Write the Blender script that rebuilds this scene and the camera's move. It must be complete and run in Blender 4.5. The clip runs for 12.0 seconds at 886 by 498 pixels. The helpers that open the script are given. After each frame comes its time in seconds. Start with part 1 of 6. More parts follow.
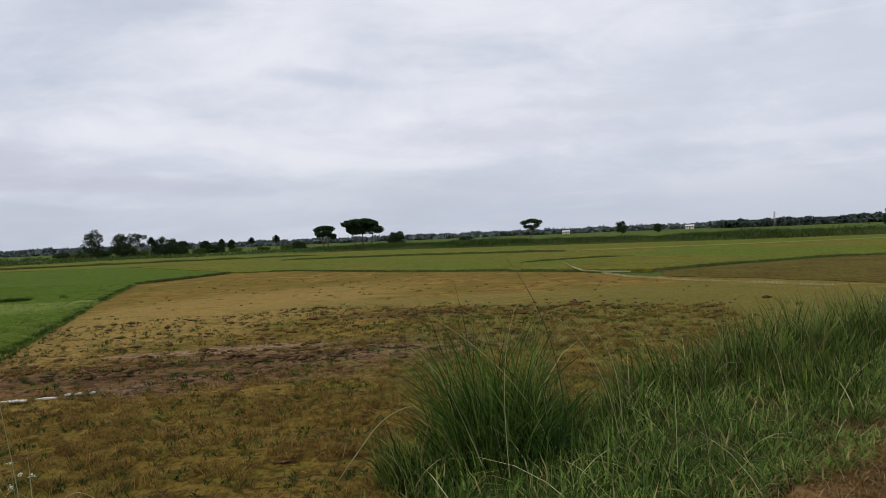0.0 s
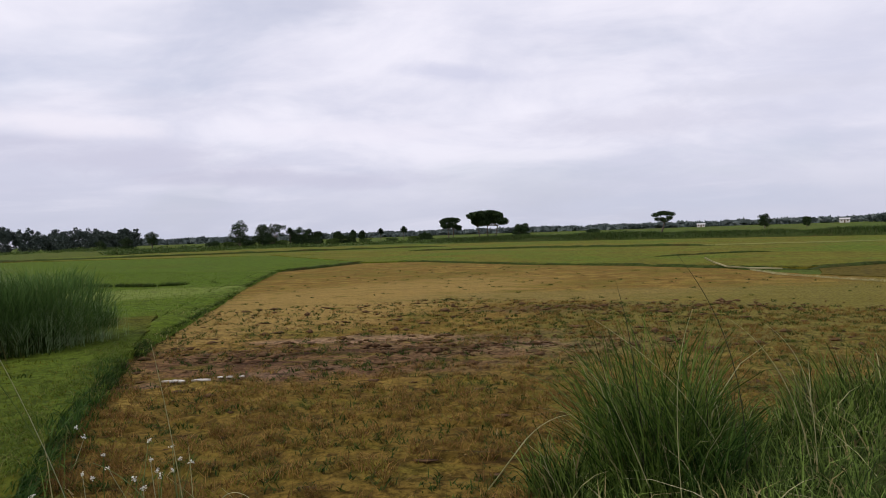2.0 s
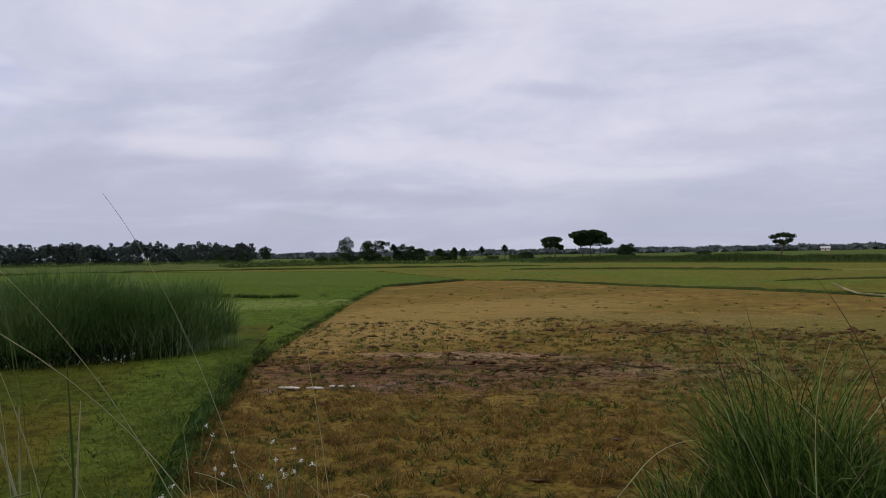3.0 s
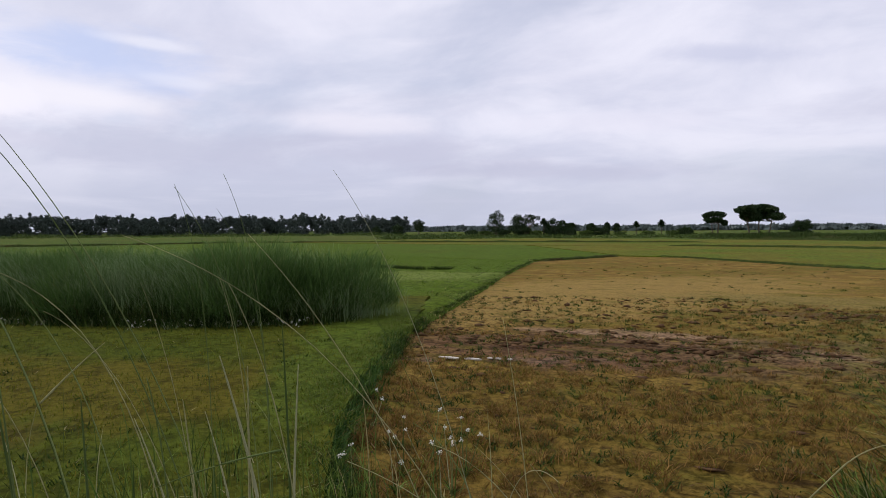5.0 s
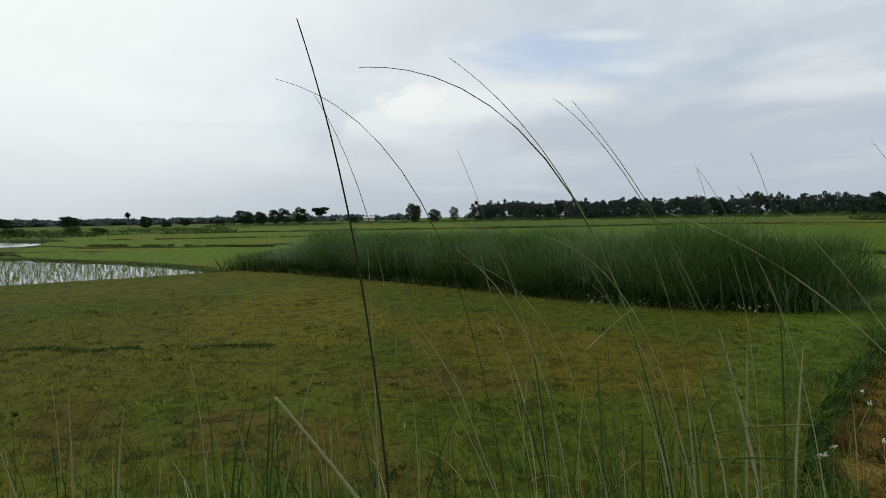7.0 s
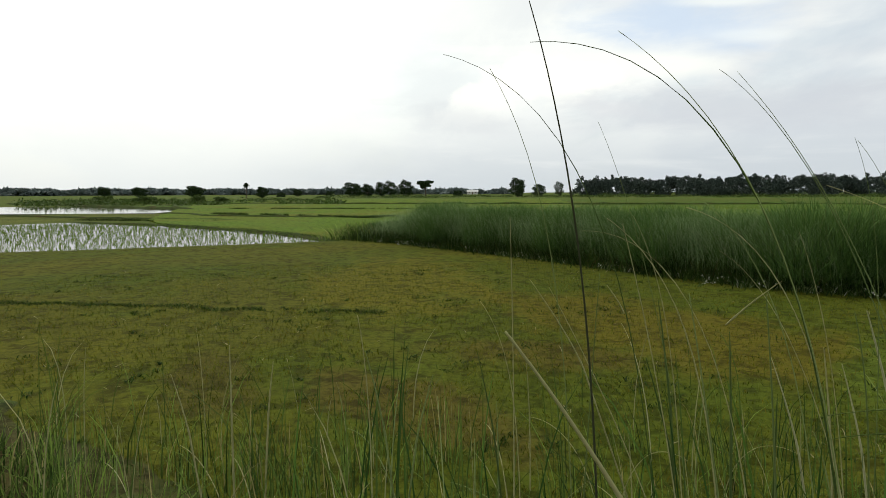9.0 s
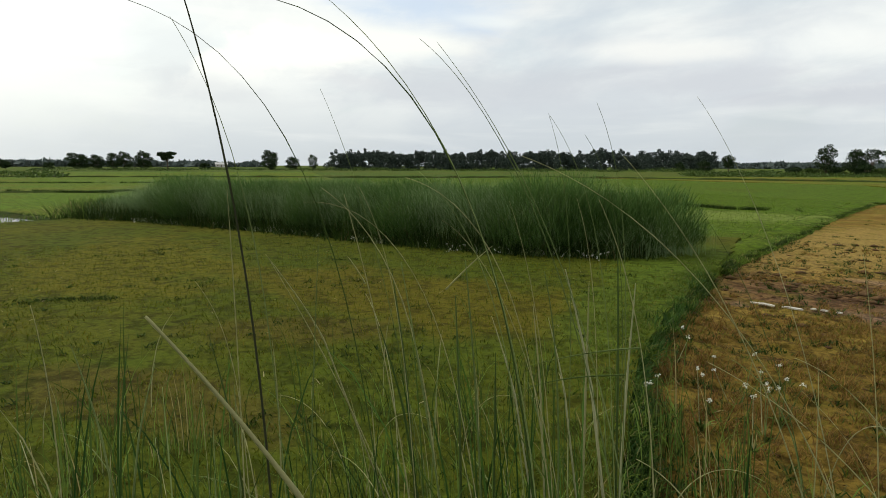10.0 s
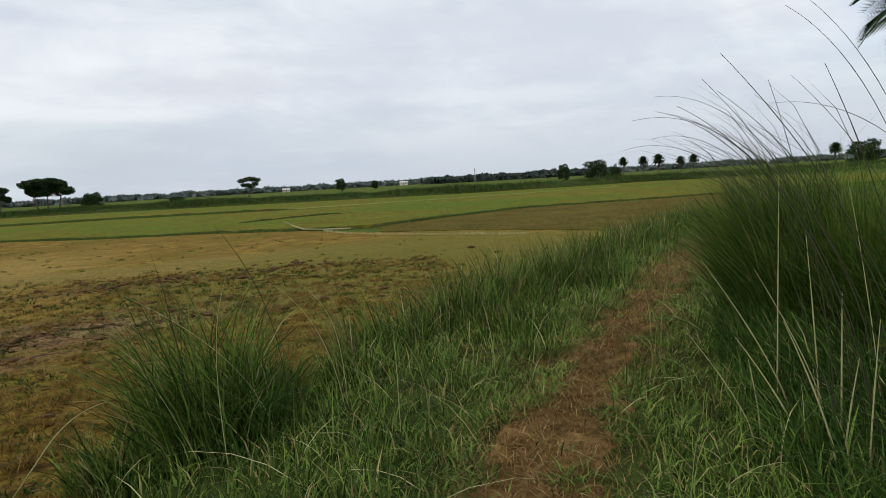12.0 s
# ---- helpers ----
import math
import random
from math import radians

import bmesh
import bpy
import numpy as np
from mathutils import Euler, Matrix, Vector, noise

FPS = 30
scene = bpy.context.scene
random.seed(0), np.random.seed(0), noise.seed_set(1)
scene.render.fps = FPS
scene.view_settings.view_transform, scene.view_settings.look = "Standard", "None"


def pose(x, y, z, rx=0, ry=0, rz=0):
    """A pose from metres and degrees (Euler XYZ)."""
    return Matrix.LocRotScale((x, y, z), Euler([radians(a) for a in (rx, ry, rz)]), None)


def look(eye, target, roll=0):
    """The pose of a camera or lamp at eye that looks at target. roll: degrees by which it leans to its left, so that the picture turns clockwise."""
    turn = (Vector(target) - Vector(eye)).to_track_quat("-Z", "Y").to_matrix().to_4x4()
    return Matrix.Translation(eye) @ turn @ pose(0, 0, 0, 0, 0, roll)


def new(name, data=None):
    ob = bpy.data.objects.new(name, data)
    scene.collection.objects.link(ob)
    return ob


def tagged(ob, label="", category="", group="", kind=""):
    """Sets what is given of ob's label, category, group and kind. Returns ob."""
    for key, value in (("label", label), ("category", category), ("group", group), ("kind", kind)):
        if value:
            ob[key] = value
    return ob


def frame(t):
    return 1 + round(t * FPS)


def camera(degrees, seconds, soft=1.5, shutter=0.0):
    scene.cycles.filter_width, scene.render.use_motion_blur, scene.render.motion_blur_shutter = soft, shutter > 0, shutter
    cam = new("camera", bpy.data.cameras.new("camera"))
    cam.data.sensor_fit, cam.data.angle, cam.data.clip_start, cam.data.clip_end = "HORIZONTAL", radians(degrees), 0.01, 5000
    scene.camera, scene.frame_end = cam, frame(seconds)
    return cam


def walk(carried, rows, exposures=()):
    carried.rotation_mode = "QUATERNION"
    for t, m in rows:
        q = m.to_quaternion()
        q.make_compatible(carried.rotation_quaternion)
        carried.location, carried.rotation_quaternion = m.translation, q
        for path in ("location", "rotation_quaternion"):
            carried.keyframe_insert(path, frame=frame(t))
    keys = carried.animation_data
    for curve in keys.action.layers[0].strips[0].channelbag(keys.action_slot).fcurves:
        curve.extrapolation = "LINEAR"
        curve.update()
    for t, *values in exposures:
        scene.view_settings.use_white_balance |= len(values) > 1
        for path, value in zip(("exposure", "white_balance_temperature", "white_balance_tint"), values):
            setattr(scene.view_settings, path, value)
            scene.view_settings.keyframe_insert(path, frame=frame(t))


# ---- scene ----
cam = camera(68.07, 12.0, soft=0.7)
# seconds, x, y, z, yaw, pitch, roll
ROWS = [
    (0.0, 0.033, -0.068, 1.689, 0.03, -1.04, 2.41),
    (0.5, -0.040, 0.100, 1.698, 4.75, -3.89, 2.15),
    (1.0, -0.123, 0.168, 1.694, 7.46, -4.07, 1.73),
    (1.5, -0.161, 0.212, 1.696, 9.02, -2.75, 2.38),
    (2.0, -0.180, 0.224, 1.700, 10.85, -1.34, 1.95),
    (2.5, -0.229, 0.193, 1.696, 15.05, -0.84, 1.35),
    (3.0, -0.270, 0.175, 1.681, 19.62, 0.49, 0.97),
    (3.2, -0.265, 0.187, 1.686, 21.06, -0.02, 1.02),
    (4.8, -0.389, 0.184, 1.703, 30.07, -0.63, 0.00),
    (5.0, -0.394, 0.152, 1.688, 32.62, -1.65, 0.33),
    (5.5, -0.424, 0.157, 1.680, 38.24, -1.80, 0.98),
    (6.0, -0.445, 0.113, 1.676, 46.70, -1.50, 1.45),
    (6.5, -0.423, 0.027, 1.683, 59.65, -2.54, -0.87),
    (7.0, -0.398, -0.010, 1.682, 70.16, -2.77, 1.10),
    (7.5, -0.374, -0.043, 1.681, 74.52, -1.94, 0.82),
    (7.7, -0.383, -0.065, 1.682, 76.51, -1.94, 0.89),
    (9.3, -0.361, -0.102, 1.670, 78.99, -5.14, 0.03),
    (9.5, -0.363, -0.085, 1.668, 71.94, -6.50, 0.72),
    (10.0, -0.380, -0.027, 1.666, 58.06, -7.22, -0.20),
    (10.5, -0.306, 0.026, 1.681, 39.95, -6.65, -0.22),
    (11.0, -0.222, 0.196, 1.669, 13.08, -3.55, 1.71),
    (11.5, -0.097, 0.178, 1.693, -1.02, -3.36, 2.08),
    (12.0, 0.122, 0.174, 1.707, -24.01, -5.93, 3.30),
]
EXPOSURES = [(0.0, -0.05, 6220, 11), (0.5, -0.1, 6220, 10), (1.0, -0.05, 6210, 11), (2.0, 0.05, 6250, 18), (2.5, 0.0, 6200, 18), (3.0, -0.26, 6050, 19), (5.0, 0.0, 6100, 18), (5.5, 0.0, 6100, 15), (6.0, 0.05, 6250, 11), (6.5, 0.47, 6390, 3),
             (7.0, -0.15, 6240, 3), (7.5, -0.09, 6380, 5), (9.5, 0.25, 6700, 2), (10.0, 0.2, 6700, 2), (10.5, 0.58, 6800, -4), (11.0, 0.25, 6580, 0), (11.5, -0.1, 6380, 9), (12.0, 0.1, 6310, 6)]
walk(cam, [(t, pose(x, y, z, 90 + pitch, roll, yaw)) for t, x, y, z, yaw, pitch, roll in ROWS], EXPOSURES)

# ---- light ----
SUN_AZ, SUN_EL = 112.0, 42.0      # degrees, counted to the left of ahead
sun_way = Vector((-math.sin(radians(SUN_AZ)) * math.cos(radians(SUN_EL)), math.cos(radians(SUN_AZ)) * math.cos(radians(SUN_EL)), math.sin(radians(SUN_EL))))
sun_data = bpy.data.lights.new("sun", "SUN")
sun_data.energy, sun_data.angle, sun_data.color = 1.7, radians(12), (1.0, 0.95, 0.86)
sun = new("sun", sun_data)
sun.matrix_world = look(sun_way * 50, (0, 0, 0))

world = bpy.data.worlds.new("overcast_sky")
scene.world = world
world.use_nodes = True


class Nodes:
    """A short way to write node trees."""

    def __init__(self, tree):
        self.tree = tree
        tree.nodes.clear()

    def add(self, kind, out=0, inputs=None, **settings):
        node = self.tree.nodes.new(kind)
        if "operation" in settings:
            node.operation = settings["operation"]
        if "use_clamp" in settings:
            node.use_clamp = settings["use_clamp"]
        if "interpolation_type" in settings:
            node.interpolation_type = settings["interpolation_type"]
        if "data_type" in settings:
            node.data_type = settings["data_type"]
        if "vector_type" in settings:
            node.vector_type = settings["vector_type"]
        if "sky_type" in settings:
            node.sky_type, node.sun_disc = settings["sky_type"], settings["sun_disc"]
            node.sun_elevation, node.sun_rotation = settings["sun_elevation"], settings["sun_rotation"]
        for key, value in (inputs or {}).items():
            if isinstance(value, bpy.types.NodeSocket):
                self.tree.links.new(value, node.inputs[key])
            else:
                node.inputs[key].default_value = value
        return node if out is None else node.outputs[out]

    def math(self, op, a, b=0.0, clamp=False):
        return self.add("ShaderNodeMath", 0, {0: a, 1: b}, operation=op, use_clamp=clamp)

    def noise(self, vector, scale, detail=3.0, rough=0.55, distortion=0.0):
        return self.add("ShaderNodeTexNoise", 0, {"Vector": vector, "Scale": scale, "Detail": detail, "Roughness": rough, "Distortion": distortion})

    def ramp(self, value, low, high, a=0.0, b=1.0):
        return self.add("ShaderNodeMapRange", 0, {0: value, 1: low, 2: high, 3: a, 4: b}, interpolation_type="SMOOTHSTEP")

    def mix(self, factor, a, b):
        a, b = (c if isinstance(c, bpy.types.NodeSocket) else (*c, 1.0) for c in (a, b))
        return self.add("ShaderNodeMix", 2, {0: factor, 6: a, 7: b}, data_type="RGBA")


# cloud masses and rifts by direction: azimuth, elevation, half width, half height, tilt (degrees), colour, share
CLOUDS = [(60.0, 13.2, 9.0, 2.4, 6, (0.60, 0.71, 0.93), 0.75), (54.0, 6.8, 15.5, 2.6, 3, (0.62, 0.64, 0.73), 0.75), (36.0, 6.6, 12.0, 1.7, 2, (0.64, 0.65, 0.74), 0.7),
          (62.0, 10.2, 8.0, 1.2, 4, (1.03, 1.01, 1.0), 0.8), (56.5, 14.6, 3.6, 0.5, 4, (1.0, 1.0, 1.0), 0.6), (54.0, 11.9, 4.2, 0.6, 5, (0.97, 0.98, 1.0), 0.45),
          (80.0, 8.6, 4.2, 3.0, 20, (0.86, 0.88, 0.93), 0.7), (24.0, 5.0, 16.0, 0.9, 1, (0.62, 0.63, 0.72), 0.65), (9.0, 13.6, 6.5, 0.8, 5, (0.66, 0.69, 0.80), 0.65), (-6.0, 8.6, 11.0, 1.5, 1, (0.67, 0.68, 0.76), 0.6),
          (40.0, 9.2, 7.0, 1.0, 2, (0.96, 0.94, 0.96), 0.7), (2.0, 6.4, 8.0, 0.6, 1, (0.93, 0.93, 0.96), 0.6), (-15.0, 10.4, 8.0, 1.0, 2, (0.70, 0.72, 0.79), 0.6), (18.0, 9.0, 10.0, 1.0, 2, (0.92, 0.91, 0.95), 0.55),
          (-10.0, 2.0, 14.0, 1.2, 0, (0.60, 0.65, 0.74), 0.5), (-60.0, 11.0, 8.0, 3.5, 0, (0.58, 0.70, 0.90), 0.5), (78.0, 6.2, 6.0, 1.6, 10, (0.76, 0.77, 0.83), 0.75), (66.0, 7.2, 4.0, 0.9, 8, (0.74, 0.74, 0.81), 0.7), (68.0, 9.6, 4.0, 1.0, 0, (1.06, 1.04, 1.03), 0.8), (-30.0, 7.0, 12.0, 0.9, 2, (0.90, 0.90, 0.94), 0.5)]

# the heaped cloud, with firm edges
PUFFS = [(74.6, 8.2, 6.4, 2.2, -26, (1.05, 1.03, 1.03)), (70.4, 9.4, 5.4, 1.9, 4, (1.10, 1.07, 1.05)), (72.4, 9.7, 3.0, 1.2, -14, (1.15, 1.12, 1.1)), (66.6, 9.6, 3.6, 1.2, 6, (1.04, 1.02, 1.03))]


def build_sky():
    n = Nodes(world.node_tree)
    way = n.add("ShaderNodeTexCoord", "Generated")
    xyz = n.add("ShaderNodeSeparateXYZ", None, {0: way})
    up = n.math("MAXIMUM", xyz.outputs[2], 0.0)
    flat = n.math("ADD", up, 0.34)
    sheet = n.add("ShaderNodeCombineXYZ", 0, {0: n.math("DIVIDE", xyz.outputs[0], flat), 1: n.math("DIVIDE", xyz.outputs[1], flat), 2: 0.0})
    sheet = n.add("ShaderNodeMapping", 0, {"Vector": sheet, "Location": (3.1, 1.7, 0), "Rotation": (0, 0, radians(-30)), "Scale": (0.75, 1.0, 1.0)})
    large = n.noise(sheet, 0.9, 4.0, 0.45, 0.6)
    small = n.noise(sheet, 3.2, 6.0, 0.6, 0.35)
    body = n.math("ADD", n.math("MULTIPLY", large, 0.62), n.math("MULTIPLY", small, 0.38))
    cloud = n.mix(n.ramp(body, 0.36, 0.60), (0.72, 0.745, 0.83), (0.96, 0.96, 0.99))
    blue = n.add("ShaderNodeTexSky", 0, {}, sky_type="NISHITA", sun_disc=False, sun_elevation=radians(SUN_EL), sun_rotation=radians(-SUN_AZ))
    blue = n.add("ShaderNodeVectorMath", 0, {0: blue, "Scale": 0.11}, operation="SCALE")
    gaps = n.ramp(n.noise(sheet, 1.7, 5.0, 0.55, 0.3), 0.5, 0.68, 0.0, 0.25)
    colour = n.mix(gaps, cloud, blue)
    # haze near the horizon
    colour = n.mix(n.ramp(up, 0.0, 0.16, 0.85, 0.0), colour, (0.585, 0.62, 0.70))
    # streaks of stratus and single cloud masses, in degrees of azimuth and elevation
    az = n.math("MULTIPLY", n.math("ARCTAN2", n.math("MULTIPLY", xyz.outputs[0], -1.0), xyz.outputs[1]), 57.2958)
    el = n.math("MULTIPLY", n.math("ARCSINE", xyz.outputs[2]), 57.2958)
    chart = n.add("ShaderNodeCombineXYZ", 0, {0: az, 1: el, 2: 0.0})
    band = n.noise(n.add("ShaderNodeMapping", 0, {"Vector": chart, "Rotation": (0, 0, radians(-2)), "Scale": (0.035, 0.30, 1.0)}), 1.0, 6.0, 0.55, 0.5)
    colour = n.mix(n.ramp(band, 0.52, 0.72, 0.0, 0.35), colour, (0.70, 0.71, 0.79))
    colour = n.mix(n.ramp(band, 0.30, 0.46, 0.35, 0.0), colour, (0.97, 0.96, 0.985))
    near_sun = n.add("ShaderNodeVectorMath", 1, {0: way, 1: tuple(sun_way)}, operation="DOT_PRODUCT")
    colour = n.mix(n.ramp(near_sun, 0.6, 0.97, 0.0, 0.9), colour, (1.28, 1.25, 1.2))
    torn = n.noise(n.add("ShaderNodeMapping", 0, {"Vector": chart, "Scale": (0.16, 0.42, 1.0)}), 1.0, 7.0, 0.6, 0.4)
    for a, e, ra, re, tilt, tint, share in CLOUDS:
        colour = n.mix(n.math("MULTIPLY", stain(n, chart, a, e, tilt, ra, re, torn, -0.1, 0.8), share), colour, tint)
    heap = n.noise(n.add("ShaderNodeMapping", 0, {"Vector": chart, "Scale": (0.42, 0.6, 1.0)}), 1.0, 5.0, 0.55, 0.2)
    for a, e, ra, re, tilt, tint in PUFFS:
        # the underside fades into grey
        firm = n.math("MULTIPLY", stain(n, chart, a, e, tilt, ra, re, heap, 0.3, 0.62), n.ramp(n.math("SUBTRACT", el, e), -2.4, 0.6, 0.15, 0.9))
        colour = n.mix(firm, colour, tint)
    back = n.add("ShaderNodeBackground", 0, {"Color": colour, "Strength": 0.90})
    n.add("ShaderNodeOutputWorld", None, {"Surface": back})


def stain(n, place, x, y, turn, rx, ry, ragged, low=0.35, high=0.75):
    """An elliptic patch with a ragged edge: 1 inside, 0 outside."""
    v = n.add("ShaderNodeMapping", 0, {"Vector": place, "Location": (x, y, 0), "Rotation": (0, 0, radians(turn)), "Scale": (rx, ry, 50)}, vector_type="TEXTURE")
    d = n.add("ShaderNodeVectorMath", 1, {0: v}, operation="LENGTH")
    return n.ramp(n.math("ADD", d, n.math("MULTIPLY", n.math("SUBTRACT", ragged, 0.5), 1.6)), low + 0.3, high + 0.45, 1.0, 0.0)


build_sky()

# ---- materials ----


def material(name):
    m = bpy.data.materials.new(name)
    m.use_nodes = True
    return m, Nodes(m.node_tree)


def finish(n, colour, rough=0.8, bump=None, bump_strength=0.4, bump_distance=0.02, specular=0.3, sheer=0.0):
    ins = {"Base Color": colour if isinstance(colour, bpy.types.NodeSocket) else (*colour, 1.0), "Roughness": rough, "Specular IOR Level": specular}
    if bump is not None:
        ins["Normal"] = n.add("ShaderNodeBump", 0, {"Height": bump, "Strength": bump_strength, "Distance": bump_distance})
    shader = n.add("ShaderNodeBsdfPrincipled", 0, ins)
    if sheer:
        thin = n.add("ShaderNodeBsdfTranslucent", 0, {"Color": ins["Base Color"]})
        shader = n.add("ShaderNodeMixShader", 0, {0: sheer, 1: shader, 2: thin})
    n.add("ShaderNodeOutputMaterial", None, {"Surface": shader})


def field_material(name, soil, dry, green, green_low, green_high, scale=1.0, stains=(), grain=0.5, streak=None):
    """Short growth over soil: patches at three scales; stains: (x, y, turn, rx, ry, colour)."""
    m, n = material(name)
    place = n.add("ShaderNodeNewGeometry", "Position")
    wide = n.noise(place, 0.22 * scale, 4, 0.6, 0.5)
    mid = n.noise(place, 1.3 * scale, 5, 0.65, 0.3)
    tuft = n.noise(place, 5.0, 4, 0.65, 0.6)
    fine = n.noise(place, 16.0, 5, 0.75)
    mote = n.noise(place, 55.0, 3, 0.6)
    base = n.mix(n.ramp(mid, 0.35, 0.68), soil, dry)
    cover = n.math("ADD", n.math("MULTIPLY", wide, 0.65), n.math("MULTIPLY", mid, 0.35))
    base = n.mix(n.ramp(cover, green_low, green_high), base, green)
    for x, y, turn, rx, ry, colour in stains:
        base = n.mix(n.math("MULTIPLY", stain(n, place, x, y, turn, rx, ry, mid), 0.85), base, colour)
    if streak:
        # furrows and trodden mud, drawn out along one way
        along = n.add("ShaderNodeMapping", 0, {"Vector": place, "Rotation": (0, 0, radians(-12)), "Scale": (0.75, 2.6, 1.0)})
        # wet only fades these marks with distance: full near, faint far
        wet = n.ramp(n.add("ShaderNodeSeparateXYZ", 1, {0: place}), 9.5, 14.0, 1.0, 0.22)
        base = n.mix(n.math("MULTIPLY", n.ramp(n.noise(along, 1.1, 6, 0.68, 0.4), 0.52, 0.68, 0.0, 0.75), wet), base, streak)
        # dark blotches: shadows of the tufts, painted into the soil colour
        gap_shade = n.noise(place, 4.2, 5, 0.66, 0.5)
        base = n.mix(n.math("MULTIPLY", n.ramp(gap_shade, 0.55, 0.65, 0.0, 0.55), wet), base, streak)
        weedy = n.add("ShaderNodeMapping", 0, {"Vector": place, "Location": (7, 3, 0), "Rotation": (0, 0, radians(-12)), "Scale": (0.9, 2.0, 1.0)})
        base = n.mix(n.ramp(n.noise(weedy, 1.0, 6, 0.7, 0.4), 0.49, 0.66, 0.0, 0.75), base, green)
    # low spots of the relief darkened, the shade between tufts put into colour
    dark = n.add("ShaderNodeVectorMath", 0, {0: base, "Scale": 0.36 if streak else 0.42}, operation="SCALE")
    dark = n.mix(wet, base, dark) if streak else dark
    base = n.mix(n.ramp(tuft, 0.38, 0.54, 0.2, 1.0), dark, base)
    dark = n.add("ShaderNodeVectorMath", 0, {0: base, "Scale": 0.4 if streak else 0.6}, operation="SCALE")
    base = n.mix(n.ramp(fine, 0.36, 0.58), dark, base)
    light = n.add("ShaderNodeVectorMath", 0, {0: base, "Scale": 1.35}, operation="SCALE")
    base = n.mix(n.ramp(mote, 0.5, 0.75, 0.0, 0.8), base, light)
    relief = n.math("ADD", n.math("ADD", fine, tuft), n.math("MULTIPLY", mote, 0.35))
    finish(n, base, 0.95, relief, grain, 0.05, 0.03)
    return m


def leaf_material(name, young, old, dry, dry_share=0.08, sheer=0.3, rough=0.55, by_object=False):
    """Leaves and blades: each one its own tint between young, old and dry."""
    m, n = material(name)
    pick = n.add("ShaderNodeObjectInfo", "Random") if by_object else n.add("ShaderNodeNewGeometry", "Random Per Island")
    place = n.add("ShaderNodeNewGeometry", "Position")
    colour = n.mix(n.ramp(pick, 0.0, 1.0 - dry_share), young, old)
    colour = n.mix(n.math("GREATER_THAN", pick, 1.0 - dry_share), colour, dry)
    colour = n.mix(n.ramp(n.noise(place, 1.7, 3), 0.35, 0.7, 0.0, 0.45), colour, old)
    finish(n, colour, rough, specular=0.04, sheer=sheer)
    return m


def plain_material(name, a, b, scale, rough=0.8, bump=0.3, distance=0.01, specular=0.3):
    m, n = material(name)
    place = n.add("ShaderNodeTexCoord", "Object")
    t = n.noise(place, scale, 5, 0.65)
    finish(n, n.mix(n.ramp(t, 0.3, 0.7), a, b), rough, t, bump, distance, specular)
    return m


def water_material():
    m, n = material("flood_water")
    place = n.add("ShaderNodeNewGeometry", "Position")
    ripple = n.noise(place, 3.0, 3, 0.5)
    finish(n, (0.06, 0.055, 0.04), 0.06, ripple, 0.05, 0.01, 0.5)
    return m


M_GROUND = field_material("far_fields", (0.072, 0.09, 0.015), (0.11, 0.125, 0.022), (0.07, 0.115, 0.016), 0.42, 0.58, 0.12)
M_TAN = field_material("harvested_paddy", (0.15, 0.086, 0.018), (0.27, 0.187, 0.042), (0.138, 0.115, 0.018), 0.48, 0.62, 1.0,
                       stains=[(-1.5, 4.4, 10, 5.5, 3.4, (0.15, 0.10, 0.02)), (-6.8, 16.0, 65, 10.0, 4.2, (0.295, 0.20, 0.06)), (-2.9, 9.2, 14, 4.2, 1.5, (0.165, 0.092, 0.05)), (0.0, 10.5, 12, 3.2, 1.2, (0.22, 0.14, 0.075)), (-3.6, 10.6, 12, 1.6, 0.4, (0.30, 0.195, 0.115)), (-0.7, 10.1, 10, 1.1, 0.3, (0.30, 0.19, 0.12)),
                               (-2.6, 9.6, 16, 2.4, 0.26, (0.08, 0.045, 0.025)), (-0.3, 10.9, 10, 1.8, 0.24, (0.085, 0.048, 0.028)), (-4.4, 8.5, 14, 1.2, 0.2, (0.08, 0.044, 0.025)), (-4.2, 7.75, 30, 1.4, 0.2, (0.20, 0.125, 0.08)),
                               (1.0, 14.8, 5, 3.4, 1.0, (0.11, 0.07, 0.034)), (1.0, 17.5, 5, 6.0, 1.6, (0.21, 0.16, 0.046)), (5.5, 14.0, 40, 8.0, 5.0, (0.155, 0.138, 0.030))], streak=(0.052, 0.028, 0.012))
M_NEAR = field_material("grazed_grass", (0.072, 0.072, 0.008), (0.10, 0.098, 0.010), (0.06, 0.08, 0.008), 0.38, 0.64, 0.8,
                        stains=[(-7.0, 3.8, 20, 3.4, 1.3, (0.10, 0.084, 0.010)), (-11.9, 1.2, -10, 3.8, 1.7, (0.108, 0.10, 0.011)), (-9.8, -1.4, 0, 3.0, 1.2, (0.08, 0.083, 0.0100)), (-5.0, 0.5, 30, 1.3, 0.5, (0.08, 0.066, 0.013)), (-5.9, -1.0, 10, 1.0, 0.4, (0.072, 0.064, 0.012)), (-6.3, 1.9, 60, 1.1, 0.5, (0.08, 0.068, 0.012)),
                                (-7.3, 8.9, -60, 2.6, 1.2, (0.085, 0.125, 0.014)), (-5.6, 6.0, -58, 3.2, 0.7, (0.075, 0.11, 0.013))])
M_PADDY = field_material("young_paddy", (0.070, 0.100, 0.009), (0.092, 0.123, 0.010), (0.075, 0.123, 0.009), 0.36, 0.55, 0.6, grain=0.3,
                         stains=[(-15.5, 18.5, 20, 6.0, 2.6, (0.15, 0.19, 0.04))])
M_OLIVE = field_material("olive_field", (0.12, 0.108, 0.014), (0.17, 0.155, 0.022), (0.10, 0.14, 0.014), 0.42, 0.6, 0.35)
